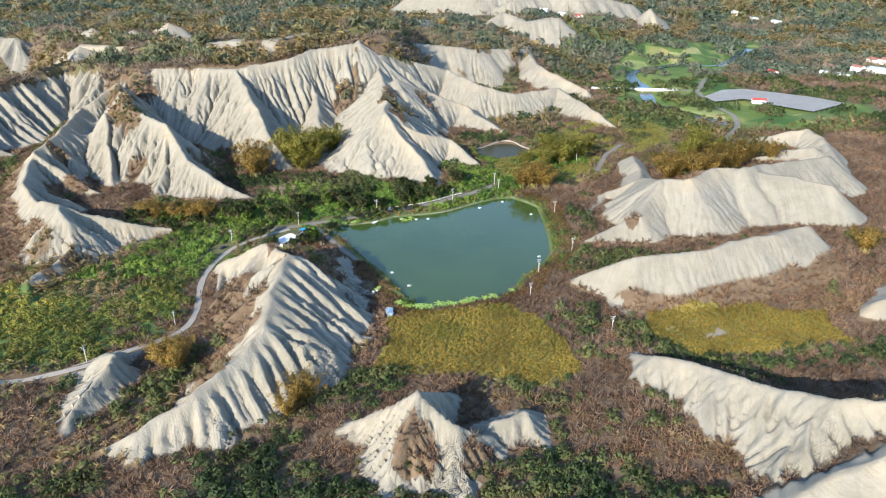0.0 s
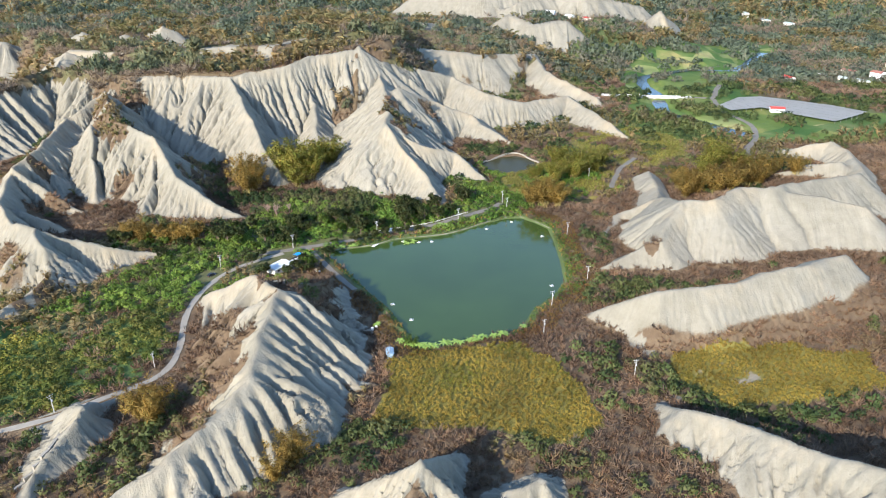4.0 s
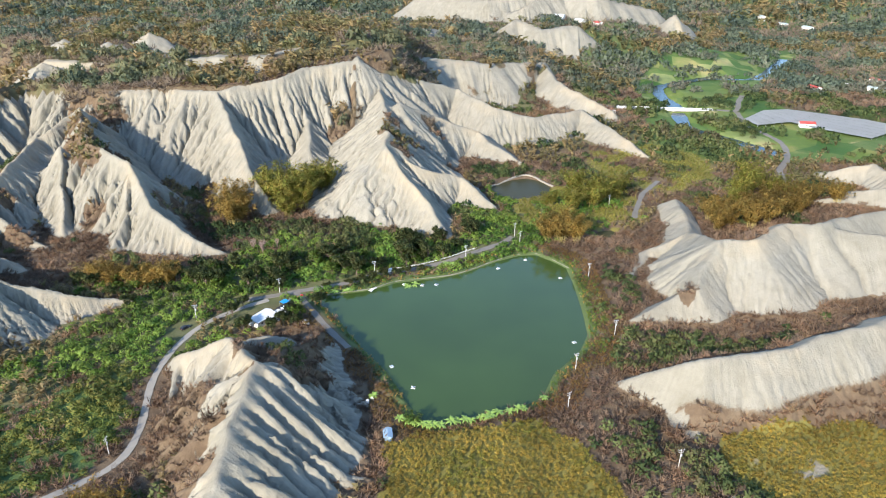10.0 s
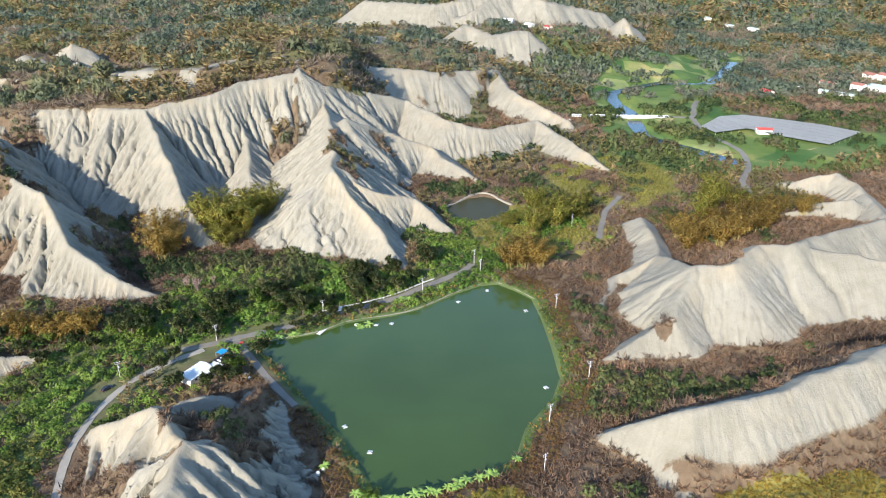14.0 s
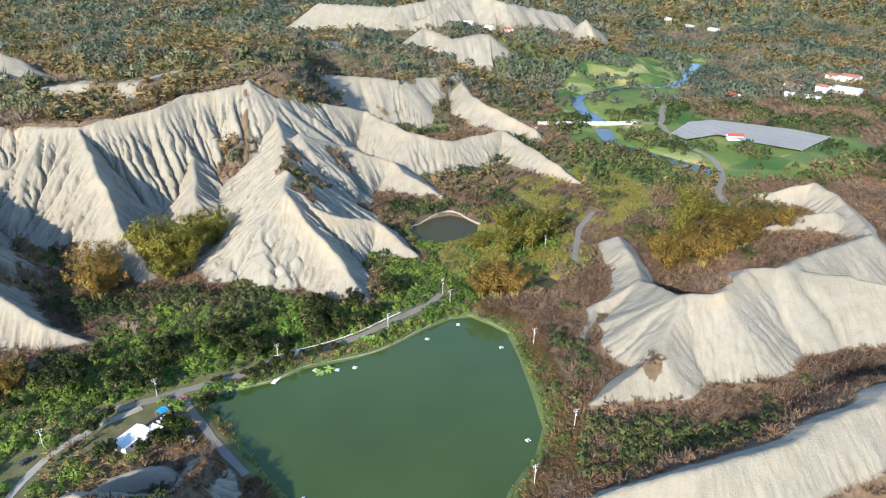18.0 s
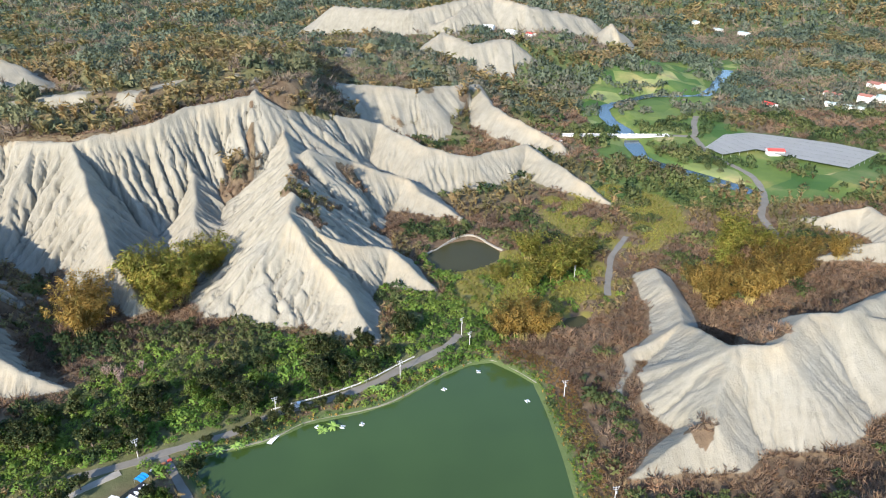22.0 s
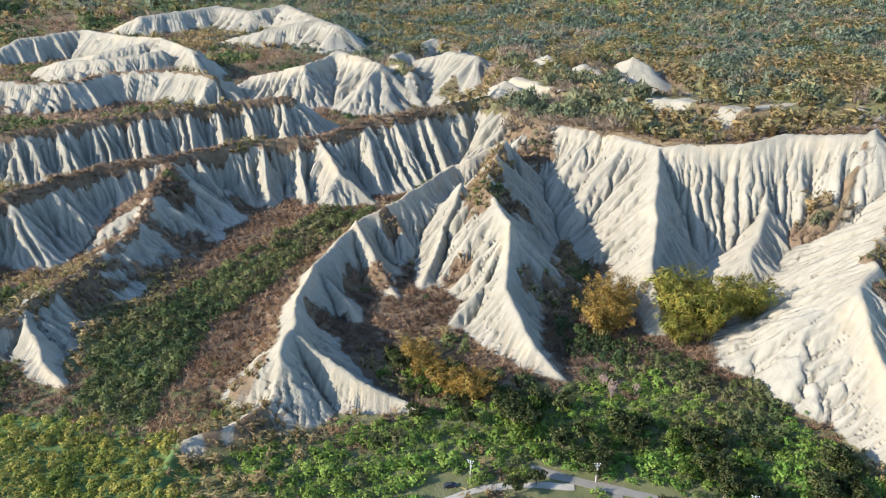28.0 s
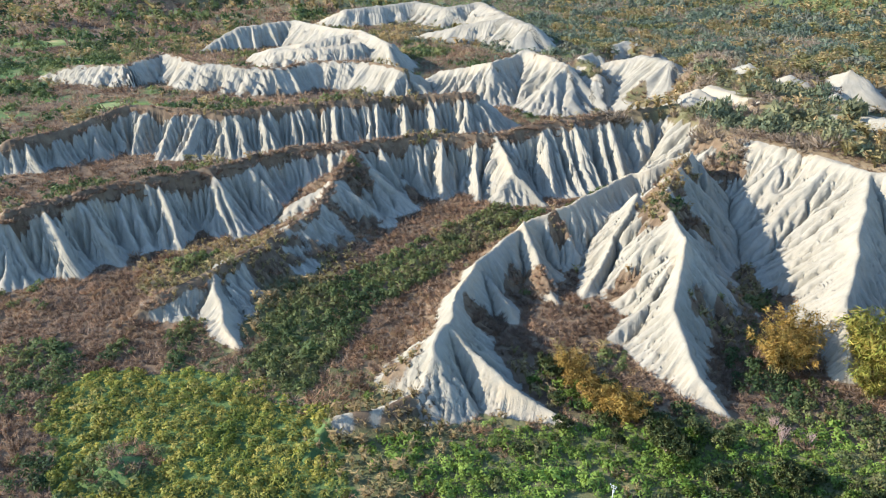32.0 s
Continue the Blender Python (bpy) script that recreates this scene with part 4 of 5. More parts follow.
    for m, nm, sh, mat, lab, cat, k, tall in (
        (dry & ~upland, "dry_scrub", "twiggy", DRY, "leafless brown scrub on the slopes", "scrub", 1.3, 1.05),
        (dry & upland, "upland_scrub", "twiggy", HEATH, "grey-brown dry scrub on the plateau", "scrub", 1.3, 1.1),
        (green & ~fresh & ~forest & upland, "upland_bushes", "round", HAZY_UPLAND, "olive green bushes and low trees on the plateau, coloured paler for haze", "bushes", 1.3, 1.15),
        (green & ~fresh & ~forest & ~upland, "green_scrub", "round", GREEN, "dark green bushes and low trees", "bushes", 1.25, 1.0),
        (fresh, "fresh_scrub", "round", BRIGHT, "bright green leafy bushes in the valley", "bushes", 1.15, 0.9),
        (grassy & ~golden_side, "meadow_grass", "round", MEADOW_LEAF, "lumpy green thicket beside the lane", "thicket", 1.2, 0.75),
        (grassy & golden_side, "meadow_grass", "round", GOLD_LEAF, "lumpy yellow-green thicket in the side valley", "thicket", 1.15, 0.75),
        (gold, "bamboo_scrub", "tall", BAMBOO, "yellowing bamboo and tall grass", "bamboo", 1.15, 1.0),
        (forest, "forest", "round", HAZY_FOREST, "far dark green woods", "woods", 1.3, 1.1),
    ):
        stuff(nm, x[m], y[m], size[m] * k, far + sh, mat, lab, cat, tall)


sown(-470, 420, 120, 600, 3.0, 3.5)
sown(-620, -470, 200, 600, 5.2, 5.5, "far_")
sown(-700, 640, 600, 830, 5.7, 5.4)
sown(-1200, 1000, 830, 1250, 6.6, 6.8, "far_")
sown(-1200, 1200, 1250, 1900, 11.0, 10.5, "far_")
sown(-1200, -620, 150, 600, 7.2, 7.0, "far_")
sown(-1200, -700, 600, 830, 7.2, 7.0, "far_")
sown(-2300, -1200, 100, 1500, 17.0, 17.0, "far_")
x, y = scatter(-40, 180, 220, 310, 1.25)
x, y = x + rng.normal(size=len(x)) * 0.7, y + rng.normal(size=len(x)) * 0.7
m = lookup(reed_mask, x, y)
stuff("reeds", x[m], y[m], 1.5 + 0.8 * rng.random(m.sum()), "tall", REED, "dense yellow-green reeds in the wet hollow", "reeds", 0.9)
x, y = np.meshgrid(np.arange(-75, 72, 1.3), np.arange(280, 442, 1.3))
x, y = x.ravel() + rng.random(x.size), y.ravel() + rng.random(x.size)
far = lookup(SHORE, x, y)
m = (far > 0.9) & (far < 5.5 + 2.5 * rng.random(len(x)) + 4.0 * ((x > 52) & (y > 335) & (y < 405))) & ~lookup(ROADMASK, x, y) & ~lookup(YARD, x, y) & (rng.random(len(x)) < 0.75)
tone = rng.random(len(x))
stuff("shore_grass", x[m & (tone < 0.6)], y[m & (tone < 0.6)], (0.7 + 0.9 * rng.random((m & (tone < 0.6)).sum())) * np.where(x[m & (tone < 0.6)] > 50, 1.7, 1.1), "tall", BRIGHT, "fresh green grass along the pond's edge", "grass", 0.8)
stuff("shore_grass", x[m & (tone > 0.6)], y[m & (tone > 0.6)], 0.8 + 1.2 * rng.random((m & (tone > 0.6)).sum()), "tall", RUST, "rusty dry grass along the pond's edge", "grass", 0.9)

# rusty grass on the banks east of the water and along the hill's foot
bank = (far > 4.5) & (far < 11 + 6 * value(x / 7, y / 7, 62)) & ~lookup(ROADMASK, x, y) & ~lookup(YARD, x, y) & (lookup(BARE, x, y) < 0.3)
bank &= ((x > 44) & (y > 300)) | ((x < -8) & (y < 362)) | ((x > 30) & (y < 312))
bank &= fractal(x / 9, y / 9, 64) + 0.2 * tone > 0.42
stuff("rust_grass", x[bank], y[bank], 1.3 + 1.2 * tone[bank], "tall", RUSTGRASS, "orange-brown dry grass on the bank", "grass", 0.75)

# tall yellow-green grass in the glade behind the pond and on the slope towards the stream
x, y = scatter(20, 220, 440, 650, 1.9)
tone = rng.random(len(x))
glade = (np.hypot((x - 76) / 46, (y - 497) / 40) < 1.05 - 0.3 * tone) & (fractal(x / 11, y / 11, 66) < 0.54)
slope = (np.hypot((x - 143) / 46, (y - 582) / 58) < 1.05 - 0.3 * tone) & (fractal(x / 11, y / 11, 66) < 0.56)
m = (glade | slope) & (lookup(RISE, x, y) < 3)
stuff("tall_grass", x[m], y[m], 1.6 + 1.3 * tone[m], "tall", GLADE, "tall yellow-green grass behind the pond", "grass", 0.75)

# a hedge of dry scrub along the edge of the plateau
x, y = np.meshgrid(np.arange(-260, -70, 2.4), np.arange(595, 675, 2.4))
x, y = x.ravel() + 2.4 * rng.random(x.size), y.ravel() + 2.4 * rng.random(x.size)
d, _, side, _ = line_field([(-251, 604), (-210, 605), (-171, 599), (-151, 609), (-131, 621), (-115, 637), (-74, 653)], x, y)
m = (side > 0) & (d > 2.5) & (d < 13) & (lookup(BARE, x, y) < 0.6)
stuff("crest_scrub", x[m], y[m], 2.4 + 2.0 * rng.random(m.sum()), "twiggy", DRY, "brown leafless scrub along the cliff's edge", "scrub", 0.8)


# ---- things ----
def part(name, bm, mat, parent, label=""):
    """One mesh under a thing or under a part, built in its parent's own space."""
    me = bpy.data.meshes.new(name)
    bmesh.ops.recalc_face_normals(bm, faces=bm.faces[:])
    bm.to_mesh(me)
    bm.free()
    me.materials.append(mat)
    ob = new(name, me)
    ob.parent = parent
    return tagged(ob, label) if label else ob


def thing(name, x, y, turn=0.0, label="", category="", group="", z=None):
    ob = new(name)
    ob.empty_display_size = 0.3
    ob.matrix_basis = pose(x, y, float(zat(x, y)) if z is None else z, 0, 0, turn)
    return tagged(ob, label, category, group)


def box(bm, x0, x1, y0, y1, z0, z1, bevel=0.0):
    r = bmesh.ops.create_cube(bm, size=1, matrix=Matrix.LocRotScale(((x0 + x1) / 2, (y0 + y1) / 2, (z0 + z1) / 2), None, (x1 - x0, y1 - y0, z1 - z0)))
    if bevel:
        edges = list({e for v in r["verts"] for e in v.link_edges})
        bmesh.ops.bevel(bm, geom=edges, offset=bevel, segments=2, affect="EDGES")
    return bm


def boxed(*a, **k):
    return box(bmesh.new(), *a, **k)


def rod(bm, a, b, r0, r1=None, n=8):
    a, b = Vector(a), Vector(b)
    m = Matrix.Translation((a + b) / 2) @ (b - a).to_track_quat("Z", "Y").to_matrix().to_4x4()
    bmesh.ops.create_cone(bm, cap_ends=True, segments=n, radius1=r0, radius2=r0 if r1 is None else r1, depth=(b - a).length, matrix=m)
    return bm


def solid(bm, profile, y0, y1):
    """A prism: a profile in x and z, drawn out along y."""
    a = [bm.verts.new((x, y0, z)) for x, z in profile]
    b = [bm.verts.new((x, y1, z)) for x, z in profile]
    bm.faces.new(a)
    bm.faces.new(b[::-1])
    for k in range(len(a)):
        bm.faces.new((a[k - 1], b[k - 1], b[k], a[k]))
    return bm


WHITE = plain("white_paint", (0.78, 0.78, 0.76), 0.5, vary=0.15)
GREY = plain("grey_concrete", (0.50, 0.49, 0.46), 0.9, vary=0.2)
STEEL = plain("galvanised_steel", (0.55, 0.57, 0.58), 0.45, 0.6, vary=0.2)
BLACK = plain("black_rubber", (0.025, 0.025, 0.027), 0.7)
DARKCAR = plain("dark_car_paint", (0.03, 0.033, 0.04), 0.25, vary=0.1)
PANE = plain("dark_glass", (0.02, 0.025, 0.03), 0.08, vary=0.1)
BLUE = plain("blue_tarpaulin", (0.02, 0.25, 0.55), 0.5, vary=0.2)
TEAL = plain("blue_sheet_metal", (0.26, 0.36, 0.44), 0.5, vary=0.25)
RED = plain("red_roofing", (0.50, 0.08, 0.06), 0.6, vary=0.25)
TILE = plain("brown_red_roofing", (0.32, 0.14, 0.10), 0.7, vary=0.25)
ORANGE = plain("orange_sheet", (0.62, 0.22, 0.08), 0.6, vary=0.2)
NET = plain("grey_shade_net", (0.50, 0.49, 0.45), 0.7, vary=0.12, scale=0.12)
CREAM = plain("cream_wall", (0.62, 0.60, 0.54), 0.8, vary=0.15)
SHEET = plain("pale_sheet_roof", (0.66, 0.67, 0.64), 0.45, vary=0.12, scale=0.4)
TIN = plain("green_grey_roof", (0.40, 0.47, 0.44), 0.5, vary=0.15, scale=0.4)
BARK = plain("grey_brown_bark", (0.16, 0.12, 0.09), 0.9, vary=0.3, bump=0.03)
PINKBARK = plain("pale_bare_twigs", (0.34, 0.24, 0.19), 0.9, vary=0.3)
CULM = plain("yellow_bamboo_culm", (0.34, 0.28, 0.10), 0.6, vary=0.3)
STEM = plain("green_plant_stem", (0.16, 0.20, 0.06), 0.7, vary=0.3)
LEAF = plain("banana_leaf", (0.20, 0.30, 0.06), 0.5, vary=0.35, scale=0.8)


# electricity poles
def utility_pole(x, y, h, turn):
    top = thing("utility_pole", x, y, turn, "weathered grey concrete utility pole with crossarms", "utility pole", "utility poles by the pond")
    part("pole", rod(bmesh.new(), (0, 0, -0.5), (0, 0, h), 0.17, 0.10, 12), GREY, top)
    for z, w in ((h - 0.35, 1.1), (h - 1.2, 0.8)):
        arm = part("crossarm", boxed(-w, w, -0.06, 0.06, z - 0.07, z + 0.07, bevel=0.015), STEEL, top)
        for s in (-0.9, 0.0, 0.9):
            bm = rod(bmesh.new(), (s * w, 0.09, z + 0.05), (s * w, 0.09, z + 0.32), 0.06, 0.04)
            rod(bm, (s * w, 0.09, z + 0.15), (s * w, 0.09, z + 0.2), 0.09, 0.09)
            part("insulator", bm, WHITE, arm, "white porcelain insulator")
    bm = rod(bmesh.new(), (0.32, 0, h - 2.9), (0.32, 0, h - 2.1), 0.22, 0.22, 12)
    rod(bm, (0.32, 0, h - 2.1), (0.32, 0, h - 2.0), 0.24, 0.1, 12)
    part("transformer", bm, STEEL, top, "grey cylindrical transformer can")


for x, y, h, turn in ((-116, 360, 8.0, 20), (-84, 385.5, 8.0, 35), (-40, 403.2, 8.5, 30), (6, 422, 8.5, 35), (36, 441, 8.0, 40), (34, 452, 8.5, 40), (67.5, 405, 8.0, 5), (69, 349, 8.0, 5), (48, 323, 8.0, 20), (41, 297, 7.5, 30), (73, 267, 8.0, 10), (-117, 271, 7.5, 80), (96, 497, 8.0, 50), (-142, 241, 7.5, 60)):
    utility_pole(x, y, h, turn)


# floating aerators on the pond
def aerator(x, y, turn):
    top = thing("pond_aerator", x, y, turn, "white floating paddlewheel aerator on the green water", "aerator", "aerators on the pond", z=0.0)
    top.scale = (0.8, 0.8, 0.8)
    for s in (-0.75, 0.75):
        part("float", boxed(s - 0.22, s + 0.22, -1.1, 1.1, -0.12, 0.25, bevel=0.1), WHITE, top)
    for t in (-0.69, 0.69):
        part("crossbar", boxed(-0.9, 0.9, t - 0.06, t + 0.06, 0.25, 0.35), STEEL, top)
    part("motor", boxed(-0.25, 0.25, -0.3, 0.3, 0.3, 0.75, bevel=0.08), TEAL, top, "blue motor housing")
    for s in (-0.42, 0.42):
        bm = rod(bmesh.new(), (s - 0.05, 0, 0.3), (s + 0.05, 0, 0.3), 0.1, n=10)
        for k in range(8):
            a = k * math.pi / 4
            m = Matrix.Translation((s, 0, 0.3)) @ Matrix.Rotation(a, 4, "X")
            bmesh.ops.create_cube(bm, size=1, matrix=m @ Matrix.LocRotScale((0, 0, 0.33), None, (0.16, 0.04, 0.5)))
        part("paddlewheel", bm, WHITE, top)


for x, y, turn in ((-16.6, 312.4, 80), (51.2, 345.6, 30), (-9, 397.6, 60), (53.5, 405.4, 20), (37.8, 426.3, 90), (22.7, 415.8, 50), (-16, 396.8, 75), (-25, 397.6, 50), (-26, 326.5, 120)):
    aerator(x, y, turn)

jetty = thing("jetty", -40, 392, -28, "small white plank jetty at the pond's edge", "jetty", z=0.0)
for k in range(9):
    part("plank", boxed(-0.9, 0.9, -2.6 + k * 0.58, -2.06 + k * 0.58, 0.42, 0.5, bevel=0.01), WHITE, jetty)
for s in (-0.8, 0.8):
    for t in (-2.3, 2.3):
        part("post", rod(bmesh.new(), (s, t, -2.2), (s, t, 0.42), 0.07), GREY, jetty)


# the farm by the pond
def shed(name, x, y, turn, w, d, h, rise, wall, roof, label, category="shed", door=True, panes=2, group=""):
    """A house with a gabled roof along its length d, walls, a door and windows."""
    top = thing(name, x, y, turn, label, category, group)
    bm = solid(bmesh.new(), [(-w / 2, -1.0), (w / 2, -1.0), (w / 2, h), (0, h + rise - 0.05), (-w / 2, h)], -d / 2, d / 2)
    part("wall", bm, wall, top)
    e, t = 0.45, 0.12
    k = rise / (w / 2)
    for s in (-1, 1):
        bm = solid(bmesh.new(), [(0, h + rise), (s * (w / 2 + e), h - e * k), (s * (w / 2 + e), h - e * k + t), (0, h + rise + t)], -d / 2 - e, d / 2 + e)
        r = part("roof", bm, roof, top)
        bm = bmesh.new()
        n = max(2, int(d / 2.2))
        for q in range(n + 1):
            yy = -d / 2 - e + (d + 2 * e) * q / n
            solid(bm, [(0, h + rise + t), (s * (w / 2 + e), h - e * k + t), (s * (w / 2 + e), h - e * k + t + 0.06), (0, h + rise + t + 0.06)], yy - 0.04, yy + 0.04)
        part("roof_seam", bm, roof, r)
    if door:
        dr = part("door", boxed(w / 2 - 0.02, w / 2 + 0.05, -0.5, 0.5, 0, min(2.1, h - 0.1)), TEAL, top)
        part("handle", rod(bmesh.new(), (w / 2 + 0.05, 0.35, 1.0), (w / 2 + 0.12, 0.35, 1.0), 0.03), STEEL, dr)
    for q in range(panes):
        yy = -d / 2 + d * (q + 0.5) / panes + (1.2 if door and panes % 2 else 0)
        for s in (-1, 1):
            win = part("window", boxed(*sorted((s * (w / 2 - 0.02), s * (w / 2 + 0.03))), yy - 0.65, yy + 0.65, h * 0.4, h * 0.4 + 1.1), WHITE, top)
            part("pane", boxed(*sorted((s * (w / 2 + 0.02), s * (w / 2 + 0.045))), yy - 0.55, yy + 0.55, h * 0.4 + 0.1, h * 0.4 + 1.0), PANE, win)
    return top


shed("farm_shed", -86.2, 358.6, -33, 6.0, 10.5, 3.2, 0.7, CREAM, SHEET, "low farm shed with a white sheet-metal roof")
shed("farm_lean_to", -80.6, 361.0, -33, 4.2, 7.0, 2.7, 0.45, CREAM, SHEET, "white-roofed lean-to beside the farm shed", panes=1)
awning = thing("awning", -77.6, 366.8, -33, "black shade awning with white round panels on posts", "awning")
part("canopy", boxed(-2.4, 2.4, -2.8, 2.8, 2.9, 3.0, bevel=0.03), BLACK, awning)
for yy in (-1.6, 0.2, 1.9):
    bm = bmesh.new()
    bmesh.ops.create_cone(bm, cap_ends=True, segments=20, radius1=1.0, radius2=1.0, depth=0.05, matrix=Matrix.LocRotScale((0.5, yy, 3.03), None, (1.6, 0.55, 1)))
    part("panel", bm, WHITE, awning, "white rounded panel")
for sx in (-2.2, 2.2):
    for sy in (-2.6, 2.6):
        part("post", rod(bmesh.new(), (sx, sy, -0.5), (sx, sy, 2.9), 0.06), STEEL, awning)
stall = thing("tarpaulin_stall", -79.4, 373.6, -33, "bright blue tarpaulin stretched over a stall", "stall")
bm = bmesh.new()
bmesh.ops.create_grid(bm, x_segments=8, y_segments=8, size=1.7)
for v in bm.verts:
    v.co.z = 2.3 + 0.35 * math.cos(v.co.x * 1.1) + 0.08 * math.sin(v.co.y * 5)
bmesh.ops.solidify(bm, geom=bm.faces[:], thickness=0.03)
part("tarpaulin", bm, BLUE, stall)
for sx in (-1.6, 1.6):
    for sy in (-1.6, 1.6):
        part("pole", rod(bmesh.new(), (sx, sy, -0.4), (sx, sy, 2.35), 0.04), STEEL, stall)
for k, (x, y, w, d, h, m, lab) in enumerate(((-75.2, 381.3, 2.6, 1.2, 0.7, ORANGE, "orange sheets stacked by the road"), (-77.4, 379.0, 2.2, 0.9, 0.6, CREAM, "pale boards stacked by the road"), (-73.2, 383.2, 1.5, 0.9, 0.8, RED, "red crates beside the road"))):
    pile = thing("stacked_sheets", x, y, 35, lab, "stack")
    for q in range(4):
        part("sheet", boxed(-w / 2 + 0.05 * q, w / 2 - 0.03 * q, -d / 2, d / 2 - 0.04 * q, h * q / 4, h * (q + 0.9) / 4, bevel=0.01), m, pile)
shed("blue_shed", -24.0, 281.0, 8, 2.4, 4.2, 2.4, 0.35, TEAL, TEAL, "small blue sheet-metal hut at the reed bed", "hut", panes=0)
for x, y, turn in ((-31.5, 302.5, 15), (-33.0, 300.0, 70)):
    tank = thing("water_tank", x, y, turn, "pale grey plastic tank in the scrub", "tank", "tanks on the bank")
    part("body", rod(bmesh.new(), (0, 0, -0.2), (0, 0, 1.3), 0.7, 0.7, 16), GREY, tank)
    part("lid", rod(bmesh.new(), (0, 0, 1.3), (0, 0, 1.45), 0.45, 0.35, 16), WHITE, tank)


# vehicles
def vehicle(name, x, y, turn, paint, label, length=4.4, truck=False):
    top = thing(name, x, y, turn, label, "truck" if truck else "car")
    n = length / 2
    if truck:
        part("cab", solid(bmesh.new(), [(n - 1.7, 0.45), (n, 0.45), (n, 1.1), (n - 0.45, 1.85), (n - 1.7, 1.85)], -0.85, 0.85), paint, top)
        part("cargo_bed", box(box(box(boxed(-n, n - 1.8, -0.9, 0.9, 0.55, 0.7), -n, n - 1.8, -0.9, -0.82, 0.7, 1.15), -n, n - 1.8, 0.82, 0.9, 0.7, 1.15), -n, -n + 0.08, -0.82, 0.82, 0.7, 1.15), paint, top)
        part("windscreen", solid(bmesh.new(), [(n - 0.02, 1.15), (n + 0.01, 1.16), (n - 0.40, 1.78), (n - 0.43, 1.77)], -0.72, 0.72), PANE, top)
    else:
        part("body", solid(bmesh.new(), [(-n, 0.35), (n, 0.35), (n, 0.75), (n - 0.9, 0.92), (-n + 0.4, 0.95), (-n, 0.8)], -0.86, 0.86), paint, top)
        part("cabin", solid(bmesh.new(), [(-n + 0.35, 0.94), (n - 1.0, 0.91), (n - 1.75, 1.42), (-n + 0.9, 1.42)], -0.76, 0.76), PANE, top, "dark glazed cabin")
        part("roof", boxed(-n + 0.9, n - 1.75, -0.74, 0.74, 1.41, 1.47, bevel=0.02), paint, top)
    for s in (-0.6, 0.6):
        part("headlight", boxed(n - 0.05, n + 0.02, s - 0.15, s + 0.15, 0.6, 0.75), WHITE, top, "clear headlight")
        part("tail_light", boxed(-n - 0.02, -n + 0.05, s - 0.15, s + 0.15, 0.6, 0.75), RED, top, "red tail light")
    for sx in (-n + 0.8, n - 0.8):
        for sy in (-0.82, 0.82):
            w = part("wheel", rod(bmesh.new(), (sx, sy - 0.1, 0.32), (sx, sy + 0.1, 0.32), 0.32, n=16), BLACK, top)
            part("rim", rod(bmesh.new(), (sx, sy - 0.12, 0.32), (sx, sy + 0.12, 0.32), 0.18, n=12), STEEL, w)


vehicle("car", -118.8, 353.2, 50, DARKCAR, "dark saloon car parked on a pale clearing")
vehicle("pickup_truck", -33.1, 407.6, 27, WHITE, "small white pickup truck on the lane", 4.3, True)
vehicle("car", -66.5, 357.6, -50, WHITE, "white car parked under trees beside the lane", 4.2)


# guard rail along the lane
rail = thing("guard_rail", 0, 0, 0, "white guard rail along the pond lane", "guard rail", z=0.0)
line = ROADS[0][1]
part_of = [p for p in line if -42 < p[0] < 18]
t = np.gradient(np.array(part_of)[:, :2], axis=0)
t /= np.linalg.norm(t, axis=1)[:, None]
edge = [(p[0] - u[1] * 2.5, p[1] + u[0] * 2.5, p[2]) for p, u in zip(part_of, t)]
for a, b in zip(edge[:-1:3], edge[3::3]):
    for z in (0.45, 0.8):
        part("rail", rod(bmesh.new(), (a[0], a[1], a[2] + z), (b[0], b[1], b[2] + z), 0.07, n=6), WHITE, rail)
    part("post", rod(bmesh.new(), (a[0], a[1], a[2] - 0.5), (a[0], a[1], a[2] + 0.9), 0.07, n=6), WHITE, rail)

# dam of the farm pool, and a drain on the near hill
for name, pts, lab in (("pool_wall", [(24, 535), (29, 541), (51, 558), (67, 537)], "pale concrete wall round the farm pool"), ("drain_wall", [(-136, 203), (-131, 212), (-130, 219), (-131, 224)], "grey concrete drain beside the clay cone")):
    wall = thing(name, 0, 0, 0, lab, "wall", z=0.0)
    c = curve_through(pts, 3.0)
    for a, b in zip(c[:-1], c[1:]):
        za = float(zat(*((a + b) / 2)))
        n = Vector((b[1] - a[1], a[0] - b[0], 0)).normalized() * 0.45
        bm = bmesh.new()
        lo = [bm.verts.new((*(Vector((*q, za - 1)) + n * s)[:2], za - 1)) for q, s in ((a, 1), (b, 1), (b, -1), (a, -1))]
        hi = [bm.verts.new((v.co.x, v.co.y, za + 0.9)) for v in lo]
        bm.faces.new(lo), bm.faces.new(hi)
        for k in range(4):
            bm.faces.new((lo[k - 1], lo[k], hi[k], hi[k - 1]))
        part("wall_section", bm, CONCRETE, wall)

# bridge over the stream
bridge = thing("road_bridge", 198, 746.5, math.degrees(math.atan2(742 - 751, 241 - 155)), "pale concrete road bridge over the stream", "bridge", z=1.0)
part("deck", boxed(-44, 44, -3.2, 3.2, 0.2, 0.8), GREY, bridge)
part("girder", box(boxed(-43, 43, -2.4, -1.6, -0.9, 0.2), -43, 43, 1.6, 2.4, -0.9, 0.2), GREY, bridge)
for s in (-1, 1):
    p = part("parapet", boxed(-44, 44, *sorted((s * 3.2, s * 3.45)), 0.3, 1.0), WHITE, bridge)
    for k in range(15):
        part("post", boxed(-42.2 + k * 6, -41.8 + k * 6, *sorted((s * 3.15, s * 3.5)), 1.0, 1.35), WHITE, p)
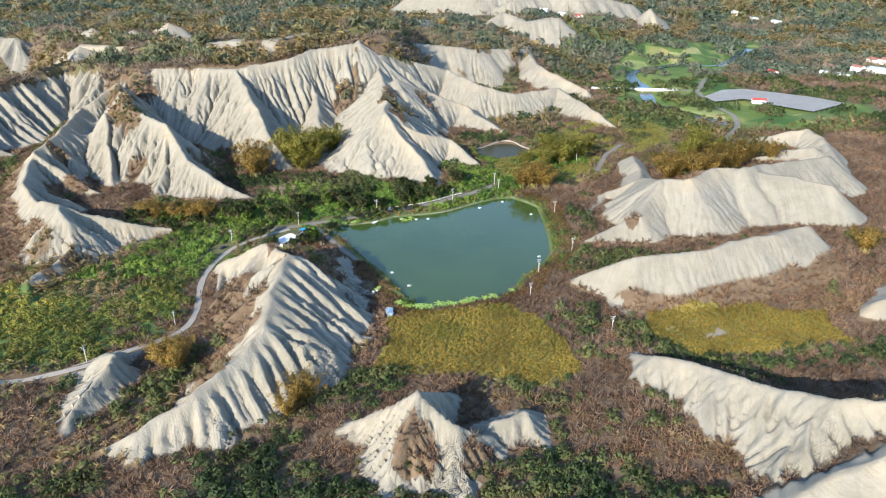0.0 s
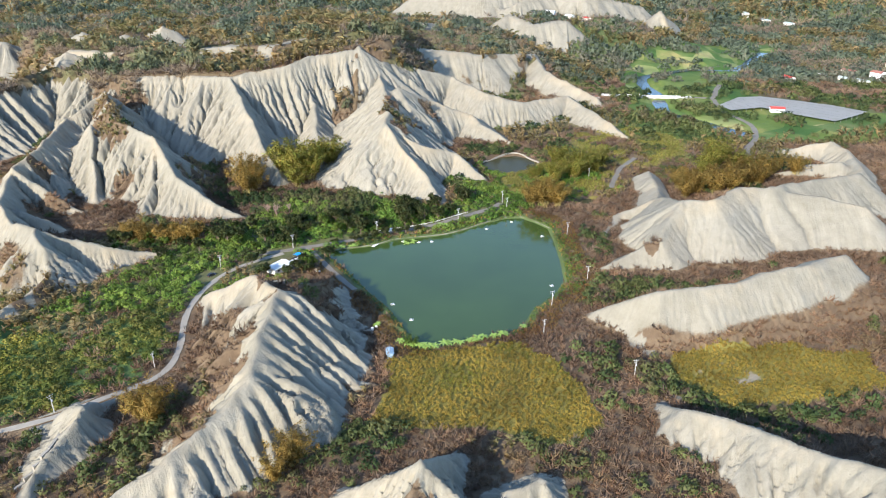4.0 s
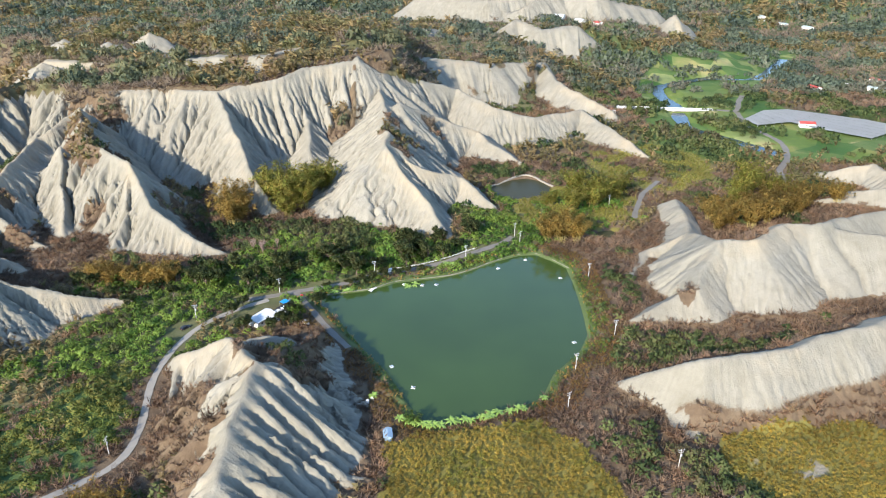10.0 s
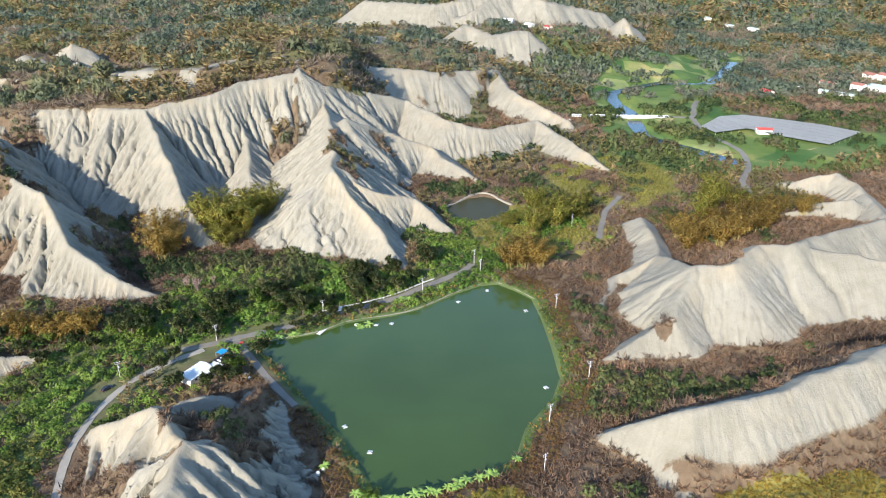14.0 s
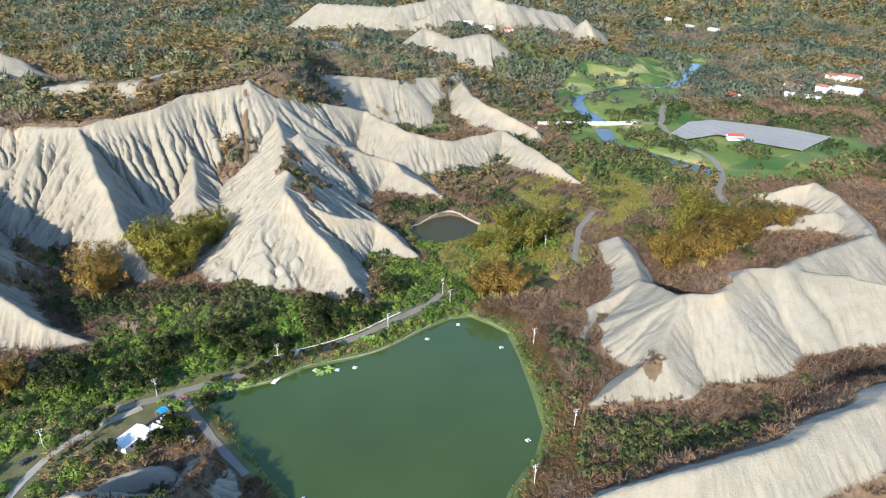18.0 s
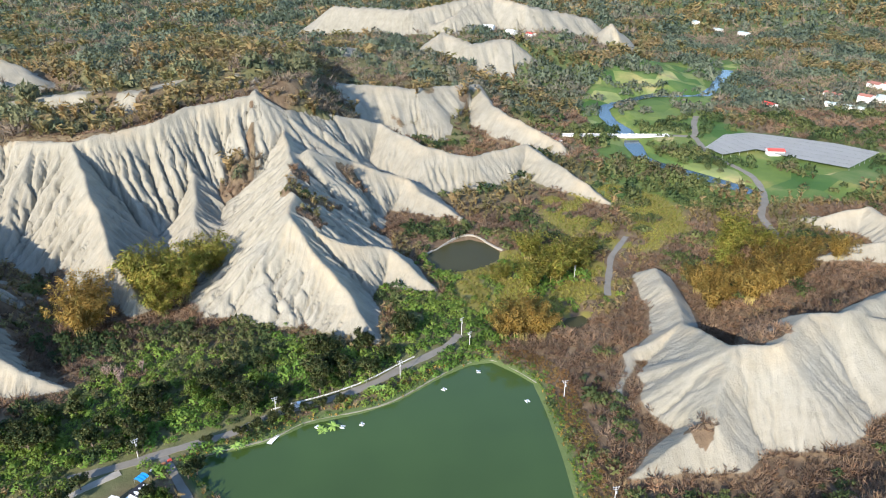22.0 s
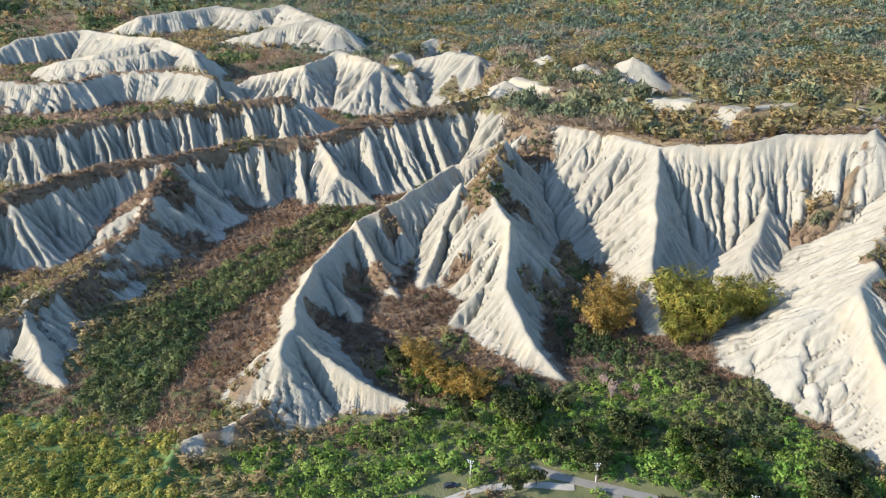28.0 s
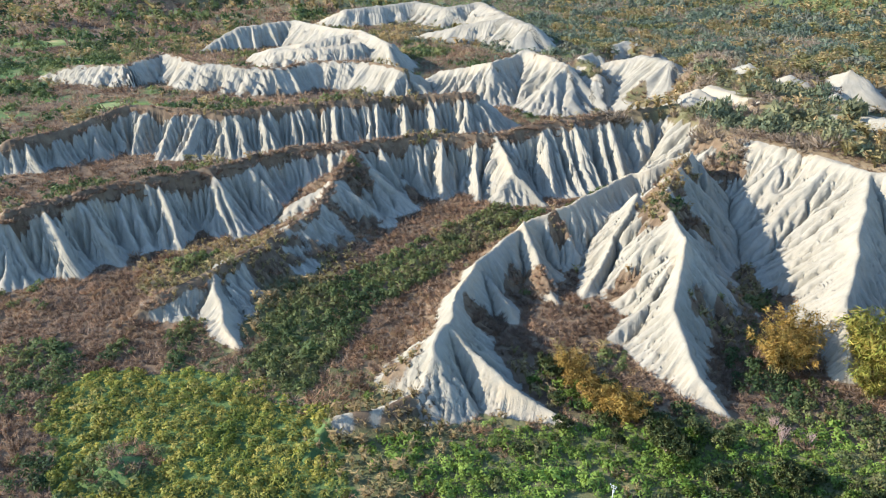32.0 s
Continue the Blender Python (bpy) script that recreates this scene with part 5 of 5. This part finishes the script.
for x in (8, -30, 38):
    pr = part("pier", boxed(x - 0.6, x + 0.6, -2.2, 2.2, -4.5, -0.9, bevel=0.2), GREY, bridge)
    part("pier_cap", boxed(x - 0.8, x + 0.8, -2.9, 2.9, -1.3, -0.9), GREY, pr)

# shade-net houses on the flats
netting = thing("net_house", 0, 0, 0, "long grey shade-net houses on the flats", "greenhouse", z=0.0)
ZN = 4.2
for (a, b, c, d), n in ((((259, 681), (254, 700), (284, 732), (291, 692)), 4), (((291, 692), (284, 732), (308, 736), (335, 719)), 5), (((309, 668), (291, 692), (335, 719), (361, 701)), 6), (((335, 643), (309, 668), (361, 701), (381, 676)), 6)):
    a, b, c, d = (np.array(q, float) for q in (a, b, c, d))
    for k in range(n):
        u0, u1 = k / n + 0.002, (k + 1) / n - 0.002
        q = [a + (d - a) * u0, b + (c - b) * u0, b + (c - b) * u1, a + (d - a) * u1]
        bm = bmesh.new()
        lo = [bm.verts.new((*p, ZN)) for p in q]
        mid = [bm.verts.new((*((q[0] + q[3]) / 2), ZN + 0.15)), bm.verts.new((*((q[1] + q[2]) / 2), ZN + 0.15))]
        bm.faces.new((lo[0], lo[1], mid[1], mid[0]))
        bm.faces.new((mid[0], mid[1], lo[2], lo[3]))
        bmesh.ops.solidify(bm, geom=bm.faces[:], thickness=0.05)
        part("net_panel", bm, NET, netting)
        for p in q[:2]:
            part("post", rod(bmesh.new(), (*p, float(zat(*p)) - 0.3), (*p, ZN), 0.08, n=6), STEEL, netting)
shed("packing_house", 302, 684.5, 80, 7, 12, 3.6, 1.2, WHITE, RED, "white packing house with a red roof", "house", panes=3)

# villages in the distance
for x, y, turn, w, d, h, wall, roof, lab in ((373, 826, 20, 9, 12, 3.5, CREAM, RED, "low house with a bright red roof"), (439, 812, 40, 7, 34, 3.2, CREAM, TIN, "long village shed with a pale green roof"), (474, 833, 30, 10, 12, 6.5, WHITE, TILE, "two-storey white house with a tiled roof"),
                                             (497, 828, 40, 16, 26, 4.5, CREAM, TIN, "wide farm hall with a pale roof"), (540, 884, 35, 12, 18, 6, WHITE, TILE, "white village house with a red-brown roof"), (528, 897, 15, 10, 14, 4.5, CREAM, TILE, "village house with a red-brown roof"), (456, 858, 25, 8, 16, 3.5, CREAM, TILE, "low house with a faded tiled roof"),
                                             (415, 838, 60, 7, 9, 3.2, WHITE, SHEET, "small outbuilding with a white roof"), (503, 1300, 10, 9, 12, 7, CREAM, TIN, "white block house far up the valley"), (520, 1256, 30, 8, 14, 4, CREAM, TIN, "pale hall far up the valley"), (545, 1225, 25, 8, 16, 4, CREAM, TIN, "long white-roofed hall far up the valley"),
                                             (143, 1084, 60, 8, 16, 3.5, WHITE, SHEET, "white-roofed shed among the far trees"), (168, 1060, 40, 8, 12, 3.5, CREAM, SHEET, "pale shed among the far trees"), (189, 1047, 30, 8, 10, 3.5, CREAM, RED, "red-roofed shed among the far trees"), (143, 727, 20, 7, 9, 3.2, CREAM, TILE, "small house below the white hill")):
    shed("village_house", x, y, turn, w, d, h, min(2.0, w * 0.16), wall, roof, lab, "house", panes=2 + int(d > 15))


# bamboo, bananas and trees
def leaf_mesh(name, centres, sizes, lean, per, mat, wide=0.3, long=1.0, droop=0.4):
    """Many narrow leaves round given places."""
    n = len(centres)
    c = np.repeat(centres, per, axis=0) + rng.normal(size=(n * per, 3)) * np.repeat(sizes, per)[:, None] * 0.5
    v = rng.normal(size=(n * per, 3)) + np.repeat(lean, per, axis=0)
    v[:, 2] -= droop
    v /= np.linalg.norm(v, axis=1)[:, None]
    e = np.cross(v, rng.normal(size=v.shape))
    e /= np.linalg.norm(e, axis=1)[:, None] + 1e-9
    s = np.repeat(sizes, per)[:, None] * (0.6 + 0.6 * rng.random((n * per, 1)))
    verts = np.stack([c - e * s * wide, c + e * s * wide, c + v * s * long], 1).reshape(-1, 3)
    me = mesh_from(name, verts, np.arange(len(verts)).reshape(-1, 3), mat)
    tint = np.repeat(np.clip(np.repeat(rng.random(n), per) * 0.7 + 0.3 * rng.random(n * per), 0, 1), 3)
    me.attributes.new("tint", "FLOAT", "POINT").data.foreach_set("value", tint.astype(np.float32))
    # leaves of a crown catch the light by the crown's round form
    out = verts - centres.mean(0) * (1, 1, 0.75)
    out = 0.8 * out / (np.linalg.norm(out, axis=1)[:, None] + 1e-9) + 0.35 * np.repeat(rng.normal(size=(n * per, 3)), 3, axis=0)
    me.normals_split_custom_set_from_vertices((out / np.linalg.norm(out, axis=1)[:, None]).tolist())
    return me


def bamboo_model(h, spread, culms, leaves, label, group, seed):
    """A clump of arching culms with sprays of leaves, built at the origin."""
    r = random.Random(seed)
    top = tagged(new("bamboo_clump"), label, "bamboo", group)
    bm = bmesh.new()
    places, lean = [], []
    for k in range(culms):
        a, f = r.random() * 6.283, r.random() ** 0.6
        base = Vector((math.cos(a), math.sin(a), 0)) * spread * 0.18 * f
        out, hh = Vector((math.cos(a), math.sin(a), 0)) * spread * (0.12 + 0.38 * f), h * (0.65 + 0.5 * r.random())
        prev = base
        for q in range(1, 6):
            t = q / 5
            p = base + out * t**2.2 + Vector((0, 0, hh * (t - 0.22 * f * t**3)))
            rod(bm, prev, p, 0.07 * (1.15 - t), 0.07 * (1.02 - t), 4)
            if t > 0.35:
                for _ in range(3):
                    places.append(p + Vector((r.gauss(0, 0.5), r.gauss(0, 0.5), r.gauss(0, 0.5))))
                    lean.append(out * 0.15)
            prev = p
    part("stem", bm, CULM, top)
    me = leaf_mesh("foliage", np.array(places), np.full(len(places), 0.45 + 0.035 * h), np.array(lean), 13, leaves, 0.14, 1.3)
    new("foliage", me).parent = top
    return top


def tree_model(name, h, crown, mat, bark, label, category, group, seed, sparse=1.0):
    """A tapered trunk with limbs and an uneven crown, built at the origin."""
    r = random.Random(seed)
    top = tagged(new(name), label, category, group)
    bm = bmesh.new()
    rod(bm, (0, 0, -0.4), (0.1, 0, h * 0.5), 0.045 * h, 0.028 * h, 7)
    tips = []
    for k in range(9):
        a, e = k * 2.4 + r.random(), 0.35 + 0.6 * r.random()
        a0 = Vector((0.1, 0, h * (0.25 + 0.25 * r.random())))
        a1 = a0 + Vector((math.cos(a) * crown * 0.42 * e, math.sin(a) * crown * 0.42 * e, h * (0.2 + 0.3 * r.random())))
        rod(bm, a0, a1, 0.02 * h, 0.009 * h, 5)
        for _ in range(3):
            a2 = a1 + Vector((r.gauss(0, 0.13), r.gauss(0, 0.13), 0.05 + 0.1 * r.random())) * crown
            rod(bm, a1, a2, 0.008 * h, 0.003 * h, 4)
            tips += [a2, (a1 + a2) / 2 + Vector((r.gauss(0, 0.06), r.gauss(0, 0.06), r.gauss(0, 0.05))) * crown]
    part("trunk", bm, bark, top)
    if mat:
        me = leaf_mesh("crown", np.array(tips), np.full(len(tips), crown * 0.11), np.array([t.normalized() * 0.5 for t in tips]), int(40 * sparse), mat, 0.34, 0.8, 0.1)
        new("crown", me).parent = top
    return top


def bare_model(h, label, seed):
    r = random.Random(seed)
    top = tagged(new("bare_tree"), label, "tree", "leafless trees")
    bm, twigs = bmesh.new(), bmesh.new()
    rod(bm, (0, 0, -0.4), (0, 0, h * 0.25), 0.18, 0.14, 7)
    for k in range(16):
        a, f = k * 2.4, 0.3 + 0.7 * r.random()
        p1 = Vector((math.cos(a) * f * h * 0.22, math.sin(a) * f * h * 0.22, h * (0.55 + 0.2 * r.random())))
        rod(bm, (0, 0, h * (0.1 + 0.15 * r.random())), p1, 0.09, 0.05, 5)
        for _ in range(6):
            p2 = p1 + Vector((r.gauss(0, 0.09), r.gauss(0, 0.09), 0.12 + 0.15 * r.random())) * h
            rod(twigs, p1, p2, 0.05, 0.02, 4)
    part("trunk", bm, PINKBARK, top)
    part("twig_crown", twigs, PINKBARK, top)
    return top


def banana_model(seed):
    r = random.Random(seed)
    top = tagged(new("banana_plant"), "banana plant with ragged bright green leaves", "banana plant", "banana plants by the pond")
    part("stem", rod(bmesh.new(), (0, 0, -0.3), (0.05, 0, 2.0), 0.17, 0.10, 8), STEM, top)
    for k in range(9):
        a, lift = k * 2.39 + r.random() * 0.4, 0.5 + 0.7 * r.random()
        bm = bmesh.new()
        rows = []
        for q in range(7):
            t = q / 6
            rad, z = 2.1 * t, 2.0 + lift * 1.6 * t - 1.5 * t * t
            w = 0.34 * math.sin(math.pi * min(1, 0.12 + 0.88 * t)) + 0.02
            c = Vector((math.cos(a) * rad, math.sin(a) * rad, z))
            side = Vector((-math.sin(a), math.cos(a), 0)) * w
            rows.append([bm.verts.new(c - side - Vector((0, 0, 0.1 * w))), bm.verts.new(c + Vector((0, 0, 0.08))), bm.verts.new(c + side - Vector((0, 0, 0.1 * w)))])
        for u, v in zip(rows[:-1], rows[1:]):
            bm.faces.new((u[0], v[0], v[1], u[1]))
            bm.faces.new((u[1], v[1], v[2], u[2]))
        part("leaf", bm, LEAF, top)
    return top


def placed(model, spots):
    """Sets the model at the first place and copies of it at the others: x, y, size, turn."""
    for k, (x, y, size, turn) in enumerate(spots):
        m = pose(x, y, float(zat(x, y)) - 0.1, 0, 0, turn) @ Matrix.Scale(size, 4)
        ob = copy_thing(model, pose(0, 0, 0))
        ob.matrix_basis = m
    for o in (*model.children_recursive, model):
        bpy.data.objects.remove(o)


golden = "tall arching clump of golden-yellow bamboo"
yellow = "tall arching clump of yellow-green bamboo"
placed(bamboo_model(16, 13, 34, LIVE_BAMBOO, yellow, "bamboo clumps", 1), [(-103, 493, 1.75, 0), (-95, 503, 1.5, 120), (-83, 514, 1.35, 200), (-92, 494, 1.3, 250), (93, 505, 1.15, 10), (78, 521, 1.05, 80), (106, 518, 0.95, 150), (86, 495, 1.1, 200), (195, 532, 1.2, 300), (72, 488, 0.95, 33), (190, 520, 1.1, 70), (182, 512, 0.95, 12)])
placed(bamboo_model(13, 13, 30, LIVE_BAMBOO, yellow, "bamboo clumps", 11), [(-111, 502, 1.5, 60), (-89, 522, 1.2, 20), (-100, 482, 1.1, 110), (60, 500, 0.8, 250), (100, 509, 1.0, 40), (82, 507, 0.9, 10), (203, 524, 1.1, 60), (176, 503, 1.0, 90), (214, 514, 1.2, 15), (90, 518, 0.8, 222)])
placed(bamboo_model(14, 12, 32, RUST, golden, "bamboo clumps", 2), [(59, 446, 1.35, 0), (52, 447, 1.0, 50), (68, 446, 1.1, 100), (-128, 466, 1.45, 30), (-133, 484, 1.5, 200), (-126, 476, 1.2, 80), (152, 478, 1.15, 0), (172, 466, 1.3, 40), (165, 482, 0.95, 140), (184, 474, 1.25, 250), (198, 484, 1.15, 10), (215, 499, 1.2, 130), (225, 348, 1.1, 0), (-105, 237, 1.15, 60), (-51, 216, 0.95, 20)])
placed(bamboo_model(12, 12, 30, RUST, golden, "bamboo clumps", 12), [(63, 455, 1.15, 160), (55, 453, 0.9, 20), (152, 464, 1.2, 90), (160, 470, 0.9, 10), (176, 478, 1.0, 200), (196, 501, 1.2, 70), (180, 492, 1.0, 310), (207, 488, 1.1, 190), (190, 490, 0.8, 80), (-112, 241, 0.9, 200), (-55, 209, 0.8, 100), (240, 505, 1.1, 30), (228, 512, 1.0, 90)])
placed(bamboo_model(6, 7, 30, RUST, "low yellow bamboo bush", "bamboo bushes", 3), [(-176, 399, 1.5, 0), (-168, 396, 1.4, 40), (-155, 393, 1.7, 80), (-142, 396, 1.7, 10), (-149, 392, 1.4, 200), (-14, 410, 0.35, 0), (8, 418, 0.35, 50)])
placed(bare_model(9, "pale pinkish leafless tree", 4), [(-102, 428, 1.0, 0), (-108, 432, 0.85, 90), (-96, 436, 0.7, 200)])
for k in range(3):
    spots = [(-21, 290), (-18, 288), (-15, 288), (-12, 287), (-8, 286.5), (-6, 286.5), (-2, 288), (1, 289), (5, 290), (9, 291.5), (13, 292.5), (16, 294), (19, 295), (22, 296), (25, 297), (34, 302.5), (-32, 303), (-10, 286), (3, 289), (11, 291), (-24, 396), (-23, 395), (-20, 397), (-3, 414), (-1, 415), (-52, 388), (-50, 389), (-57, 386)]
    placed(banana_model(k), [(x + rng.normal() * 0.5, y + rng.normal() * 0.4, 0.9 + 0.4 * rng.random(), rng.random() * 360) for x, y in spots[k::3]])
palm = "feathery green palm at the pond's corner"
placed(bamboo_model(5, 7, 12, BRIGHT, palm, "palms by the pond", 9), [(-15.5, 289.5, 0.9, 0)])


def grove(model, x0, x1, y0, y1, count, near, size, test=None):
    spots = []
    while len(spots) < count:
        x, y = x0 + (x1 - x0) * rng.random(), y0 + (y1 - y0) * rng.random()
        if near is not None and line_field(near, np.array([x]), np.array([y]))[0][0] > 16:
            continue
        if not lookup(BUSY, np.array([x]), np.array([y]))[0] and lookup(BARE, np.array([x]), np.array([y]))[0] < 0.2 and lookup(RISE, np.array([x]), np.array([y]))[0] < 2.5:
            spots.append((x, y, size * (0.7 + 0.6 * rng.random()), rng.random() * 360))
    placed(model, spots)


belt = [(-175, 380), (-140, 385), (-100, 398), (-60, 412), (-25, 428), (0, 450)]
for k in range(3):
    grove(tree_model("tree", 6.5, 6.5, GREEN, BARK, "round-crowned dark green tree in the valley", "tree", "trees in the valley", 20 + k), -190, 20, 370, 470, 24, belt, 1.0)
grove(tree_model("tree", 5.5, 5.5, BRIGHT, BARK, "bright green leafy fruit tree", "tree", "trees in the valley", 31), -190, 20, 370, 440, 22, belt, 1.0)
placed(tree_model("tree", 6.0, 6.5, BRIGHT, BARK, "bright green tree beside the farm", "tree", "trees by the farm", 40), [(-71, 361, 1.0, 0)])
placed(tree_model("tree", 6.0, 6.0, GREEN, BARK, "dark green tree beside the farm", "tree", "trees by the farm", 41), [(-74, 364, 1.0, 50), (-76, 355, 1.1, 0), (-80, 351, 1.0, 90), (-92, 350, 1.2, 200), (-63, 377, 1.0, 20), (-65, 374, 0.9, 120), (-70, 355, 0.9, 200), (-101, 364, 1.0, 20), (-98, 372, 0.9, 200)])
placed(tree_model("tree", 5.0, 5.5, GREEN, BARK, "dark green tree between the lane and the pond", "tree", "trees along the lane", 42), [(-51, 393.5, 0.8, 0), (-46, 396, 0.9, 50), (-40.5, 399.5, 0.85, 90), (-35, 402.5, 1.0, 130), (-29.5, 404.5, 0.8, 200), (-24, 406, 0.9, 20), (-17, 408.5, 0.75, 70), (-62, 390.5, 0.7, 10)])
